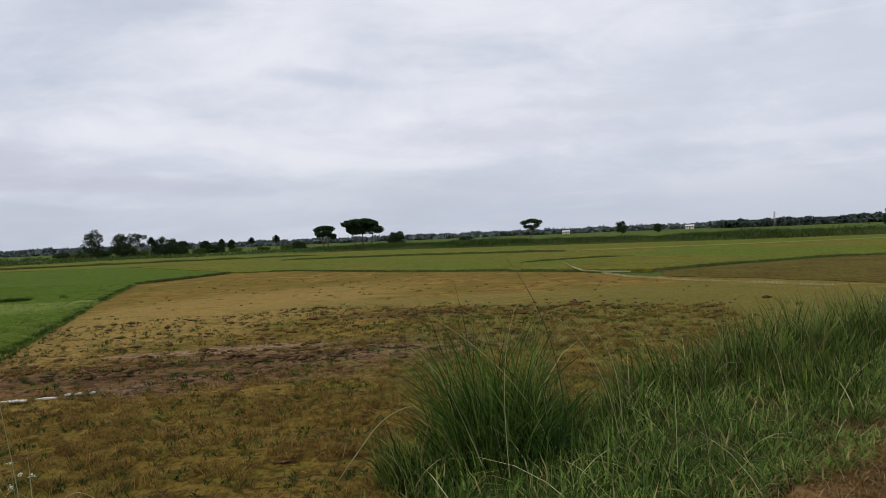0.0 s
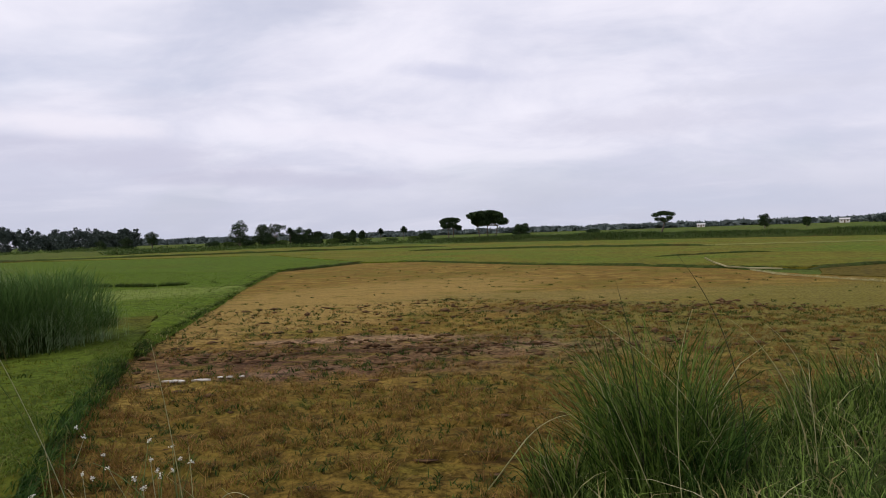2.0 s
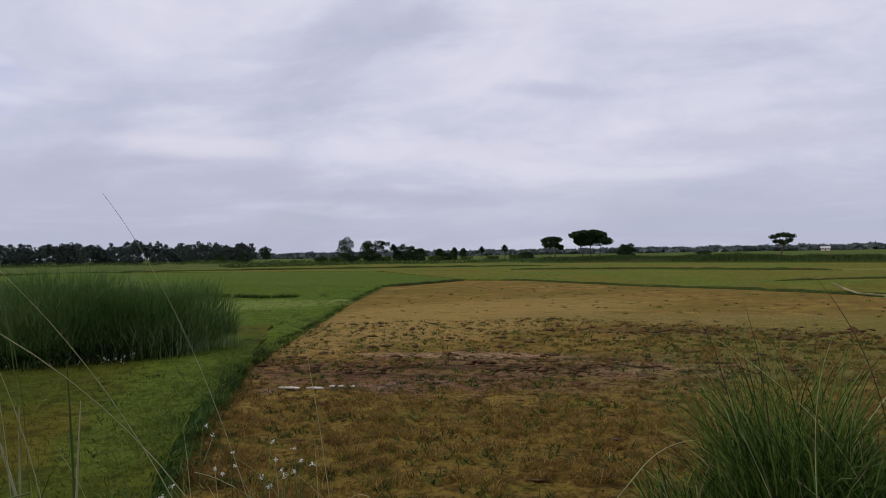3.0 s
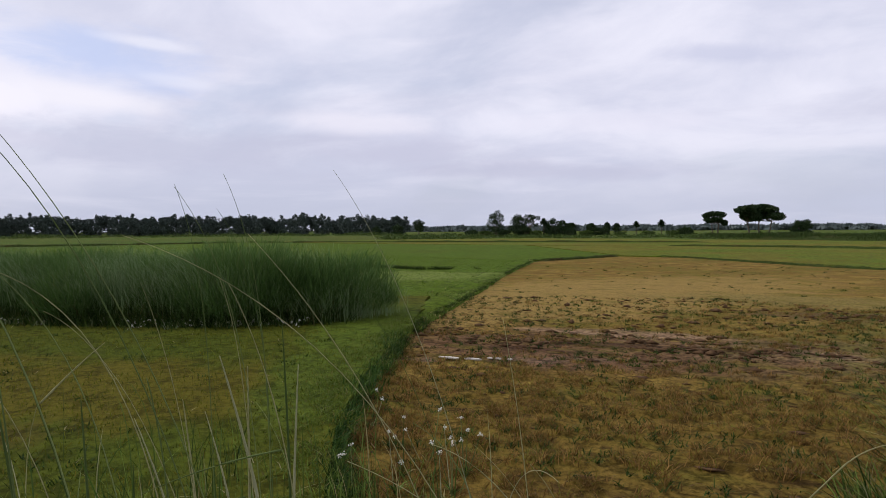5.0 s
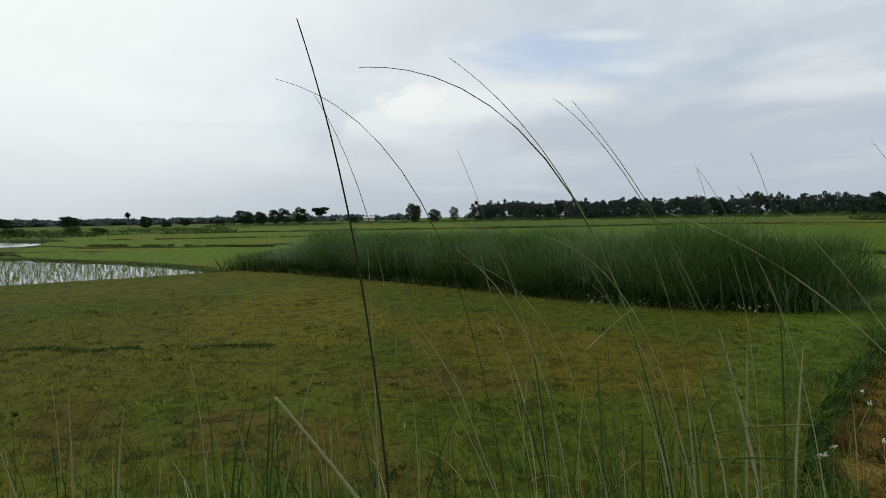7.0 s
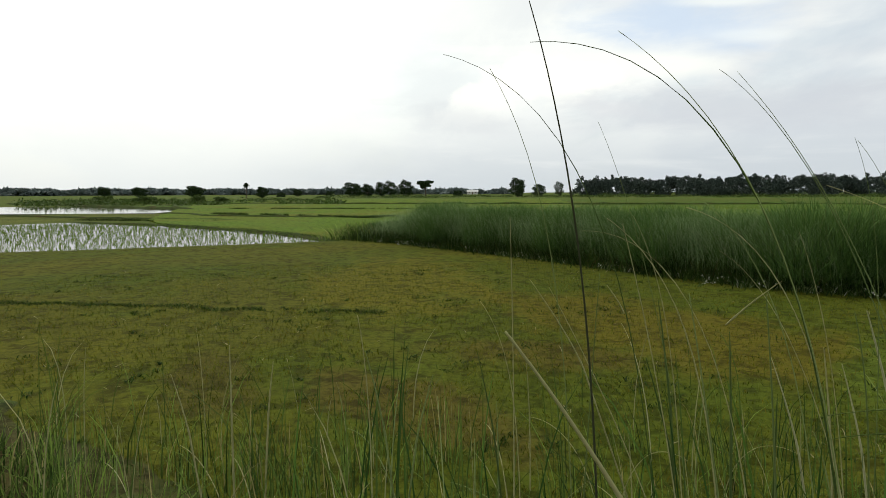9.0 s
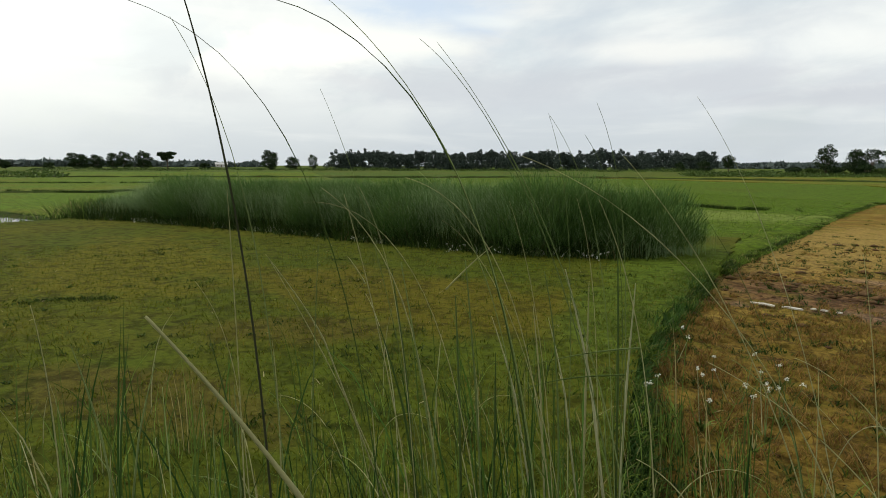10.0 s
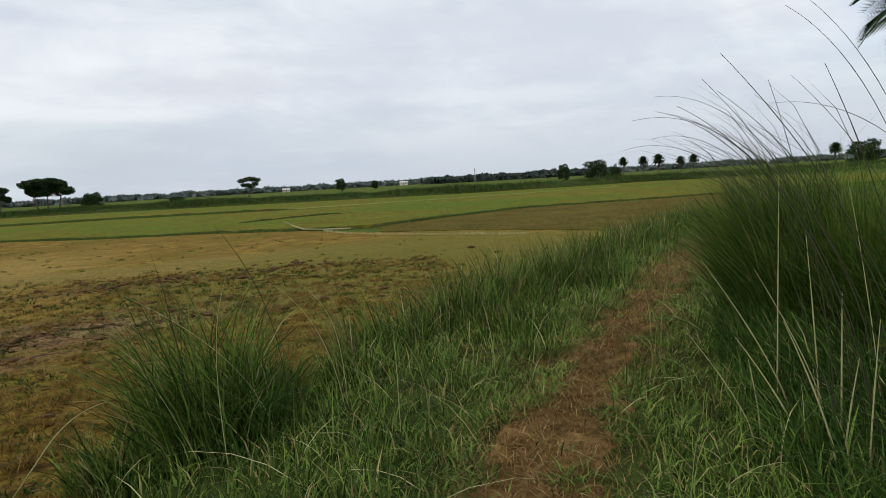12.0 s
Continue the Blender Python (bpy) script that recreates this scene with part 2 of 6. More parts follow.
M_PALE = field_material("pale_stubble", (0.17, 0.17, 0.045), (0.25, 0.24, 0.07), (0.15, 0.18, 0.045), 0.45, 0.62, 0.4)
M_OLIVE2 = field_material("green_field", (0.105, 0.118, 0.015), (0.15, 0.158, 0.024), (0.092, 0.148, 0.016), 0.38, 0.56, 0.3)
M_BROWN = field_material("ploughed_field", (0.088, 0.068, 0.012), (0.125, 0.10, 0.018), (0.082, 0.09, 0.015), 0.5, 0.65, 0.3)
M_BANK = field_material("bank_soil", (0.06, 0.05, 0.018), (0.09, 0.075, 0.025), (0.045, 0.065, 0.016), 0.35, 0.5, 1.5)
M_PATH = field_material("trodden_path", (0.09, 0.052, 0.018), (0.215, 0.13, 0.052), (0.07, 0.062, 0.018), 0.54, 0.68, 2.5)
M_CLOD = plain_material("wet_clods", (0.05, 0.029, 0.015), (0.125, 0.075, 0.038), 9.0, 0.95, specular=0.03)
M_WATER = water_material()
M_BLADE = leaf_material("green_blades", (0.195, 0.285, 0.058), (0.018, 0.036, 0.008), (0.36, 0.30, 0.13), 0.09)
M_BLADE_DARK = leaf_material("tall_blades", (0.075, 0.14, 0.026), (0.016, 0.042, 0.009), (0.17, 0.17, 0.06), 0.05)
M_BLADE_MIX = leaf_material("tussock_blades", (0.165, 0.235, 0.046), (0.018, 0.037, 0.007), (0.20, 0.165, 0.07), 0.12)
M_HEDGE = leaf_material("hedge_blades", (0.10, 0.168, 0.042), (0.058, 0.115, 0.028), (0.125, 0.155, 0.055), 0.02, 0.22)
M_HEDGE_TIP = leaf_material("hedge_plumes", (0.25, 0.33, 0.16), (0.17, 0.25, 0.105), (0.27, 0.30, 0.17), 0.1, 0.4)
M_FOOT = leaf_material("foot_weed_leaves", (0.22, 0.26, 0.12), (0.07, 0.10, 0.03), (0.42, 0.42, 0.33), 0.12)
# dark weeds, and blades that paint shade under hedge, tussocks and banks
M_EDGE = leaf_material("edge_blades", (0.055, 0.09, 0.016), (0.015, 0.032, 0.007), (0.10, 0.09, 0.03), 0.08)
M_CLUMP = leaf_material("clump_blades", (0.13, 0.20, 0.034), (0.016, 0.04, 0.007), (0.24, 0.23, 0.09), 0.04)
M_GREEN = leaf_material("bund_blades", (0.13, 0.175, 0.024), (0.06, 0.095, 0.014), (0.18, 0.16, 0.05), 0.08)
M_SHORT = leaf_material("short_blades", (0.138, 0.15, 0.014), (0.040, 0.057, 0.006), (0.15, 0.12, 0.018), 0.16)
M_STUBBLE = leaf_material("stubble", (0.31, 0.185, 0.055), (0.085, 0.046, 0.013), (0.15, 0.155, 0.02), 0.16)
M_WEED = leaf_material("field_weeds", (0.16, 0.17, 0.03), (0.06, 0.062, 0.012), (0.17, 0.12, 0.03), 0.2)
M_SEED = leaf_material("rice_shoots", (0.10, 0.165, 0.015), (0.066, 0.115, 0.011), (0.15, 0.17, 0.03), 0.05)
M_STRAW = leaf_material("dry_straw", (0.44, 0.42, 0.22), (0.31, 0.30, 0.145), (0.50, 0.46, 0.27), 0.2)
M_STRAW_OLD = leaf_material("weathered_straw", (0.34, 0.31, 0.17), (0.24, 0.22, 0.11), (0.40, 0.36, 0.21), 0.2)
M_STRAW_LITTER = leaf_material("brown_litter", (0.25, 0.155, 0.055), (0.08, 0.048, 0.018), (0.36, 0.27, 0.13), 0.15)
M_STALK = leaf_material("stalks", (0.20, 0.24, 0.09), (0.05, 0.08, 0.02), (0.38, 0.37, 0.21), 0.25, 0.1, by_object=True)
M_SEED_STALK = leaf_material("seed_stalks", (0.055, 0.065, 0.03), (0.035, 0.035, 0.02), (0.12, 0.10, 0.06), 0.2, 0.1)
M_STEM = leaf_material("thin_stems", (0.085, 0.13, 0.026), (0.035, 0.065, 0.014), (0.30, 0.29, 0.14), 0.14, 0.15)
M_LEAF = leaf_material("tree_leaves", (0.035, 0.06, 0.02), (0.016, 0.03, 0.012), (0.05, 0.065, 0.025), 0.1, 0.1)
# the haze of distance is mixed into these two leaf colours, paler and bluer
M_LEAF_FAR_HAZED = leaf_material("far_leaves_hazed", (0.105, 0.13, 0.122), (0.08, 0.102, 0.097), (0.125, 0.145, 0.13), 0.2, 0.1)
M_LEAF_MID_HAZED = leaf_material("belt_leaves_hazed", (0.058, 0.076, 0.062), (0.036, 0.05, 0.044), (0.07, 0.085, 0.066), 0.1, 0.1)
M_SCRUB = leaf_material("scrub_leaves", (0.075, 0.11, 0.026), (0.045, 0.075, 0.019), (0.10, 0.115, 0.035), 0.06, 0.15)
M_REED = leaf_material("levee_reeds", (0.062, 0.095, 0.021), (0.022, 0.043, 0.010), (0.09, 0.09, 0.03), 0.06, 0.15)
M_BARK = plain_material("bark", (0.06, 0.045, 0.03), (0.12, 0.095, 0.07), 6.0)
M_PETAL = leaf_material("white_petals", (0.68, 0.68, 0.62), (0.60, 0.60, 0.54), (0.65, 0.6, 0.42), 0.1, 0.25)
M_CRUST = plain_material("pale_crust", (0.30, 0.26, 0.20), (0.56, 0.53, 0.46), 14.0, 0.5)
M_WALL = plain_material("limewash", (0.45, 0.44, 0.42), (0.58, 0.56, 0.53), 1.5)
M_ROOF = plain_material("roof_sheet", (0.34, 0.33, 0.33), (0.48, 0.47, 0.46), 2.0, 0.5)
M_DOOR = plain_material("door_wood", (0.10, 0.07, 0.05), (0.15, 0.11, 0.08), 3.0)
M_STEEL = plain_material("weathered_steel", (0.20, 0.20, 0.20), (0.30, 0.30, 0.29), 3.0, 0.6)

# ---- mesh helpers ----
rng = np.random.default_rng(7)


def link_mesh(name, verts, faces, mat, parent=None, label="", smooth=False):
    me = bpy.data.meshes.new(name)
    verts = np.asarray(verts, dtype=np.float32)
    sizes = np.concatenate([np.full(len(f), f.shape[1], dtype=np.int32) for f in faces])
    loops = np.concatenate([f.ravel() for f in faces]).astype(np.int32)
    me.vertices.add(len(verts))
    me.vertices.foreach_set("co", verts.ravel())
    me.loops.add(len(loops))
    me.loops.foreach_set("vertex_index", loops)
    me.polygons.add(len(sizes))
    me.polygons.foreach_set("loop_start", np.concatenate([[0], np.cumsum(sizes)[:-1]]).astype(np.int32))
    me.update(calc_edges=True)
    me.materials.append(mat)
    if smooth:
        me.polygons.foreach_set("use_smooth", np.ones(len(sizes), dtype=bool))
    ob = new(name, me)
    if parent:
        ob.parent = parent
    if label:
        tagged(ob, label)
    return ob


def part(name, bm, mat, parent=None, label="", smooth=False):
    me = bpy.data.meshes.new(name)
    bm.to_mesh(me)
    bm.free()
    me.materials.append(mat)
    if smooth:
        for p in me.polygons:
            p.use_smooth = True
    ob = new(name, me)
    if parent:
        ob.parent = parent
    if label:
        tagged(ob, label)
    return ob


def blades(pos, height, width, lean_az, lean, droop, segs=3):
    """Ribbons that taper to a tip: roots pos (n, 3); lean: tip's offset as a share of height; droop: how late the bend comes."""
    n = len(pos)
    height, width, lean_az, lean, droop = (np.broadcast_to(np.asarray(a, float), (n,)) for a in (height, width, lean_az, lean, droop))
    way = np.stack([-np.sin(lean_az), np.cos(lean_az)], 1)
    face = rng.uniform(0, math.pi, n)
    side = np.stack([np.cos(face), np.sin(face)], 1)
    verts = np.zeros((n, 2 * segs + 1, 3))
    for k in range(segs + 1):
        s = k / segs
        out = height * lean * s ** droop
        up = height * (s - 0.42 * np.minimum(lean, 1.6) * s ** (droop + 1.2))
        mid = pos + np.concatenate([way * out[:, None], up[:, None]], 1)
        if k == segs:
            verts[:, 2 * segs] = mid
        else:
            w = (width * (1.0 - 0.55 * s) * 0.5)[:, None] * side
            verts[:, 2 * k] = mid
            verts[:, 2 * k + 1] = mid
            verts[:, 2 * k, :2] -= w
            verts[:, 2 * k + 1, :2] += w
    first = (np.arange(n) * (2 * segs + 1))[:, None]
    quads = np.concatenate([first + np.array([2 * k, 2 * k + 1, 2 * k + 3, 2 * k + 2]) for k in range(segs - 1)]) if segs > 1 else np.zeros((0, 4), int)
    tris = first + np.array([2 * segs - 2, 2 * segs - 1, 2 * segs])
    return verts.reshape(-1, 3), [f for f in (quads, tris) if len(f)]


def joined(chunks):
    """Several (verts, faces) as one."""
    verts, by_size, base = [], {}, 0
    for v, faces in chunks:
        verts.append(v)
        for f in faces:
            by_size.setdefault(f.shape[1], []).append(f + base)
        base += len(v)
    return np.concatenate(verts), [np.concatenate(f) for f in by_size.values()]


def inside(points, outline):
    x, y = points[:, 0], points[:, 1]
    hit = np.zeros(len(points), bool)
    for (x0, y0), (x1, y1) in zip(outline, outline[1:] + outline[:1]):
        crosses = (y0 > y) != (y1 > y)
        hit ^= crosses & (x < (x1 - x0) * (y - y0) / ((y1 - y0) or 1e-9) + x0)
    return hit


def scatter(n, outline):
    pts = np.array(outline)
    p = rng.uniform(pts.min(0), pts.max(0), (n, 2))
    return p[inside(p, outline)]


def far_from_line(points, line):
    """Distance to a polyline, and the side: positive to its left."""
    best, side = np.full(len(points), 1e9), np.zeros(len(points))
    for a, b in zip(np.array(line[:-1]), np.array(line[1:])):
        d = b - a
        s = np.clip(((points - a) @ d) / (d @ d), 0, 1)
        off = points - (a + s[:, None] * d)
        r = np.hypot(off[:, 0], off[:, 1])
        better = r < best
        best[better] = r[better]
        side[better] = np.sign(d[0] * off[:, 1] - d[1] * off[:, 0])[better]
    return best, side


def patchy(points, scale, seed=0.0):
    return np.array([noise.noise(Vector((p[0] * scale + seed, p[1] * scale, seed))) for p in points])


def ragged(outline, step, jitter, closed=True):
    """An outline cut into short pieces and roughened."""
    out, pts = [], outline + (outline[:1] if closed else [])
    for (x0, y0), (x1, y1) in zip(pts, pts[1:]):
        n = max(1, int(math.hypot(x1 - x0, y1 - y0) / step))
        for k in range(n):
            x, y = x0 + (x1 - x0) * k / n, y0 + (y1 - y0) * k / n
            out.append((x + jitter * noise.noise(Vector((x * 1.7, y * 1.7, 3.0))), y + jitter * noise.noise(Vector((x * 1.7, y * 1.7, 9.0)))))
    return out


def slab(name, outline, top, mat, label, category, step=1.0, jitter=0.1, thick=0.3):
    """A field: a plate with a rough rim, whose sides go down into the ground."""
    rim = ragged(outline, step, jitter)
    bm = bmesh.new()
    face = bm.faces.new([bm.verts.new((x, y, top)) for x, y in rim])
    if face.calc_area() and face.normal.z < 0:
        face.normal_flip()
    low = bmesh.ops.extrude_face_region(bm, geom=[face])
    for v in low["geom"]:
        if isinstance(v, bmesh.types.BMVert):
            v.co.z -= thick
    bmesh.ops.triangulate(bm, faces=[f for f in bm.faces if len(f.verts) > 4])
    bmesh.ops.recalc_face_normals(bm, faces=bm.faces)
    return tagged(part(name, bm, mat), label, category, kind="structure")


def ridge(name, line, half, height, mat, label, category, base=0.0, step=0.4, top_half=None, rough=0.05):
    """A bank of earth along a line."""
    pts = ragged(line, step, 0.0, closed=False) + [line[-1]]
    prof = [(-1.0, -0.12), (-0.75, 0.45), (-0.4, 0.95), (0.0, 1.0), (0.4, 0.95), (0.75, 0.45), (1.0, -0.12)]
    bm = bmesh.new()
    rows = []
    for i, (x, y) in enumerate(pts):
        a, b = pts[max(i - 1, 0)], pts[min(i + 1, len(pts) - 1)]
        d = Vector((b[0] - a[0], b[1] - a[1])).normalized()
        row = []
        for u, h in prof:
            px, py = x - d.y * u * half, y + d.x * u * half
            w = noise.noise(Vector((px * 1.3, py * 1.3, 5.0)))
            h *= min(1.0, 0.1 + 0.3 * min(i, len(pts) - 1 - i))
            row.append(bm.verts.new((px + rough * w, py + rough * w, base + height * h + (rough * w if h > 0 else -0.02))))
        rows.append(row)
    for r, s in zip(rows, rows[1:]):
        for k in range(len(prof) - 1):
            bm.faces.new((r[k], r[k + 1], s[k + 1], s[k]))
    bm.faces.new(rows[0])
    bm.faces.new(rows[-1])
    bmesh.ops.recalc_face_normals(bm, faces=bm.faces)
    return tagged(part(name, bm, mat, smooth=True), label, category, kind="structure")


def polar(az, d):
    return -d * math.sin(radians(az)), d * math.cos(radians(az))

# ---- the land ----
LEFT_EDGE = [(-2.6, 2.4), (-3.1, 3.1), (-3.75, 3.8), (-4.45, 4.9), (-5.35, 6.5), (-6.1, 7.9), (-6.9, 9.6), (-8.8, 14.8), (-11.4, 21.5), (-15.0, 31.7)]
FAR_EDGE = [(-14.1, 35.4), (-13.1, 40.2), (-9.1, 39.8), (-1.9, 32.8), (2.15, 30.4), (5.6, 27.0), (7.5, 22.8), (10.0, 19.9), (12.3, 15.4)]
PATH_LINE = [(-7.0, -6.0), (-3.0, -2.2), (-0.4, 0.2), (0.7, 1.55), (1.5, 2.6), (2.3, 3.45), (3.2, 4.3), (4.35, 5.25), (5.6, 6.3), (7.2, 7.6), (10.5, 10.0), (16.0, 14.0), (30.0, 23.0)]
BANK_LINE = [(-7.0, -5.6), (-3.0, -1.9), (-0.6, 0.4), (1.0, 2.6), (2.6, 4.3), (4.4, 5.8), (7.2, 8.1), (10.5, 10.4), (16.0, 14.4), (30.0, 23.4)]


def ground():
    """One sheet from the feet to the horizon, a little uneven far off."""
    rings, spokes = 70, 144
    r = 3.0 * (4500 / 3.0) ** (np.arange(rings) / (rings - 1))
    a = np.linspace(0, 2 * math.pi, spokes, endpoint=False)
    x, y = r[:, None] * np.cos(a), r[:, None] * np.sin(a)
    z = np.full(x.shape, -0.03)
    verts = np.concatenate([np.stack([x, y, z], 2).reshape(-1, 3), [[0, 0, -0.03]]])
    i, j = np.meshgrid(np.arange(rings - 1), np.arange(spokes), indexing="ij")
    k = (j + 1) % spokes
    quads = np.stack([i * spokes + j, (i + 1) * spokes + j, (i + 1) * spokes + k, i * spokes + k], 2).reshape(-1, 4)
    j = np.arange(spokes)
    tris = np.stack([np.full(spokes, rings * spokes), j, (j + 1) % spokes], 1)
    tagged(link_mesh("ground", verts, [quads, tris], M_GROUND), "flat green and olive farmland reaching to the horizon", "ground", kind="structure")


ground()
slab("harvested_field", LEFT_EDGE + FAR_EDGE + [(16.5, 15.2), (9.0, 8.6), (3.5, 3.9), (-0.6, 0.6)], 0.0, M_TAN,
     "harvested paddy field of brown soil, stubble and thin weeds", "field", 0.35, 0.18)
slab("near_field", [(-2.6, 2.4), (-3.15, 3.15), (-3.8, 3.85), (-4.5, 4.95), (-5.4, 6.5), (-6.15, 7.85), (-7.0, 9.6), (-9.0, 13.0), (-26.0, 5.0), (-23.6, 1.2), (-21.7, 0.6), (-21.1, -1.1), (-20.7, -2.6), (-20.2, -4.6), (-19.7, -6.5), (-18.1, -16.0), (-16, -22), (-6, -14), (-4.5, -3.8), (-1.0, 0.0)],
     0.14, M_NEAR, "short grazed green grass with worn brownish patches", "field", 0.35, 0.14)
slab("paddy_field", [(-6.9, 9.4), (-8.8, 14.6), (-11.4, 21.4), (-15.0, 31.7), (-14.3, 35.4), (-13.4, 40.2), (-30.0, 62.0), (-75.0, 64.0), (-70.0, 30.0), (-25.0, 9.5), (-9.5, 9.2)],
     0.08, M_PADDY, "bright green field of young rice", "field", 0.6, 0.2)
slab("brown_field", [(7.6, 22.9), (8.6, 25.7), (12.5, 28.1), (18.7, 30.8), (24.0, 29.7), (40.0, 27.5), (26.0, 21.6), (16.5, 15.6), (12.4, 15.5), (10.1, 20.0)],
     0.012, M_BROWN, "olive brown fallow field", "field", 0.8, 0.2)
slab("olive_field_near", [(-12.9, 40.4), (-9.0, 40.1), (-1.8, 33.1), (2.2, 30.7), (5.7, 27.3), (8.3, 26.0), (12.4, 28.5), (18.6, 31.2), (24.0, 30.1), (60.0, 27.0), (70.0, 60.0), (25.0, 53.5), (11.2, 54.5), (-3.5, 62.2), (-13.5, 64.2), (-29.0, 62.0)],
     0.055, M_OLIVE, "green and olive field with low earth ridges", "field", 0.9, 0.25)
slab("stubble_strip", [(-3.5, 62.6), (11.2, 55.0), (25.0, 54.0), (45.0, 55.0), (46.0, 57.5), (25.0, 56.6), (11.0, 58.0), (-3.0, 66.0)],
     0.075, M_PALE, "pale yellow stubble strip between fields", "field", 1.0, 0.2)
slab("far_field", [(-30.0, 64.0), (-13.5, 65.0), (-3.2, 66.6), (11.0, 58.6), (25.0, 57.2), (46.0, 58.0), (72.0, 61.0), (60.0, 72.0), (46.6, 71.0), (33.5, 74.0), (23.2, 82.0), (10.5, 91.0), (-5.5, 103.0), (-60.0, 120.0), (-80.0, 70.0)],
     0.03, M_OLIVE, "far green and olive field", "field", 1.5, 0.3)
slab("left_field", [(-22.4, 1.0), (-23.6, 1.4), (-26.2, 5.2), (-70.0, 29.0), (-160.0, 60.0), (-170.0, -30.0), (-90.0, -16.0), (-70.0, -14.0), (-44.0, -10.5), (-36.5, -7.8), (-30.8, -3.3), (-26.6, -0.8)],
     0.05, M_OLIVE2, "green field divided by low earth ridges", "field", 1.5, 0.3)

# water in the flooded plots
slab("flooded_plot", [(-22.2, 0.7), (-21.4, -1.1), (-21.0, -2.6), (-20.5, -4.6), (-20.0, -6.5), (-18.4, -16.0), (-35.0, -22.0), (-41.0, -14.0), (-36.6, -8.4), (-30.7, -3.8), (-26.6, -1.2)],
     0.012, M_WATER, "still shallow water in a flooded rice plot", "water", 0.5, 0.15, 0.1)
slab("far_flooded_plot", [(-59.0, -13.6), (-70.0, -12.6), (-88.0, -28.0), (-92.0, -44.0), (-60.0, -30.0)],
     0.012, M_WATER, "still bright water in a far flooded plot", "water", 1.0, 0.2, 0.1)

ridge("path_bank", BANK_LINE, 2.1, 0.24, M_BANK, "low grassy earth bank that carries the footpath", "bank", 0.0, 0.35)
ridge("paddy_bund", [(-7.35, 9.5), (-9.3, 14.8), (-11.9, 21.5), (-15.4, 31.7)], 0.5, 0.08, M_PADDY, "grassy earth ridge beside the young rice", "bank", 0.04, 0.4, rough=0.07)
ridge("dark_bund", [(-15.0, 31.7), (-14.1, 35.4), (-13.1, 40.2)], 0.2, 0.12, M_BANK, "steep dark earth ridge at a field's end", "bank", 0.0, 0.4, rough=0.07)
ridge("edge_bund", [(-10.5, 40.0), (-9.1, 39.8), (-1.9, 32.9), (2.15, 30.5), (5.7, 27.1), (8.0, 25.6)], 0.16, 0.09, M_BANK, "low earth ridge along the field's far edge", "bank", 0.0, 0.4, rough=0.06)
ridge("brown_field_bund", [(8.0, 25.6), (12.5, 28.2), (18.7, 30.9), (23.5, 29.9), (40.0, 27.6)], 0.22, 0.1, M_BANK, "dark earth ridge behind the brown field", "bank", 0.0, 0.5, rough=0.06)
ridge("long_bund", [(-16.0, 64.8), (-3.5, 62.9), (4.0, 58.8), (11.2, 55.3)], 0.3, 0.17, M_BANK, "long dark earth ridge between far fields", "bank", 0.05, 0.6, rough=0.07)
ridge("short_bund", [(4.3, 37.3), (8.0, 39.5), (11.7, 40.5)], 0.2, 0.09, M_BANK, "short earth ridge in the olive field", "bank", 0.05, 0.5, rough=0.06)
ridge("plot_bund", [(-18.2, -16.0), (-19.8, -6.5), (-20.3, -4.6), (-20.8, -2.6), (-21.2, -1.0), (-22.1, 0.85), (-26.6, -0.95), (-30.8, -3.5), (-36.7, -8.1), (-41.3, -13.8)], 0.2, 0.05, M_BANK, "low muddy ridge round the flooded plot", "bank", 0.03, 0.5, rough=0.06)
ridge("second_bund", [(-30.0, 6.0), (-45.0, 5.4), (-44.5, 2.0), (-46.0, -2.0), (-50.0, -8.0), (-55.0, -10.0), (-58.6, -13.2)], 0.25, 0.1, M_BANK, "low dark ridge in the green field", "bank", 0.04, 0.6, rough=0.07)
ridge("third_bund", [(-42.0, -4.3), (-50.4, -16.8), (-60.0, -29.0)], 0.25, 0.05, M_BANK, "low dark ridge beside the far water", "bank", 0.03, 0.6, rough=0.07)
ridge("water_bund", [(-70.5, -12.0), (-90.0, -28.0), (-120.0, -50.0)], 0.5, 0.25, M_BANK, "dark bank behind the far water", "bank", 0.0, 1.0, rough=0.2)
ridge("left_far_bund", [(-110.0, -20.0), (-100.0, 2.0), (-88.0, 30.0), (-76.0, 66.0), (-35.0, 80.0), (-14.0, 84.0)], 0.4, 0.2, M_BANK, "long low ridge between far green fields", "bank", 0.0, 1.5, rough=0.2)


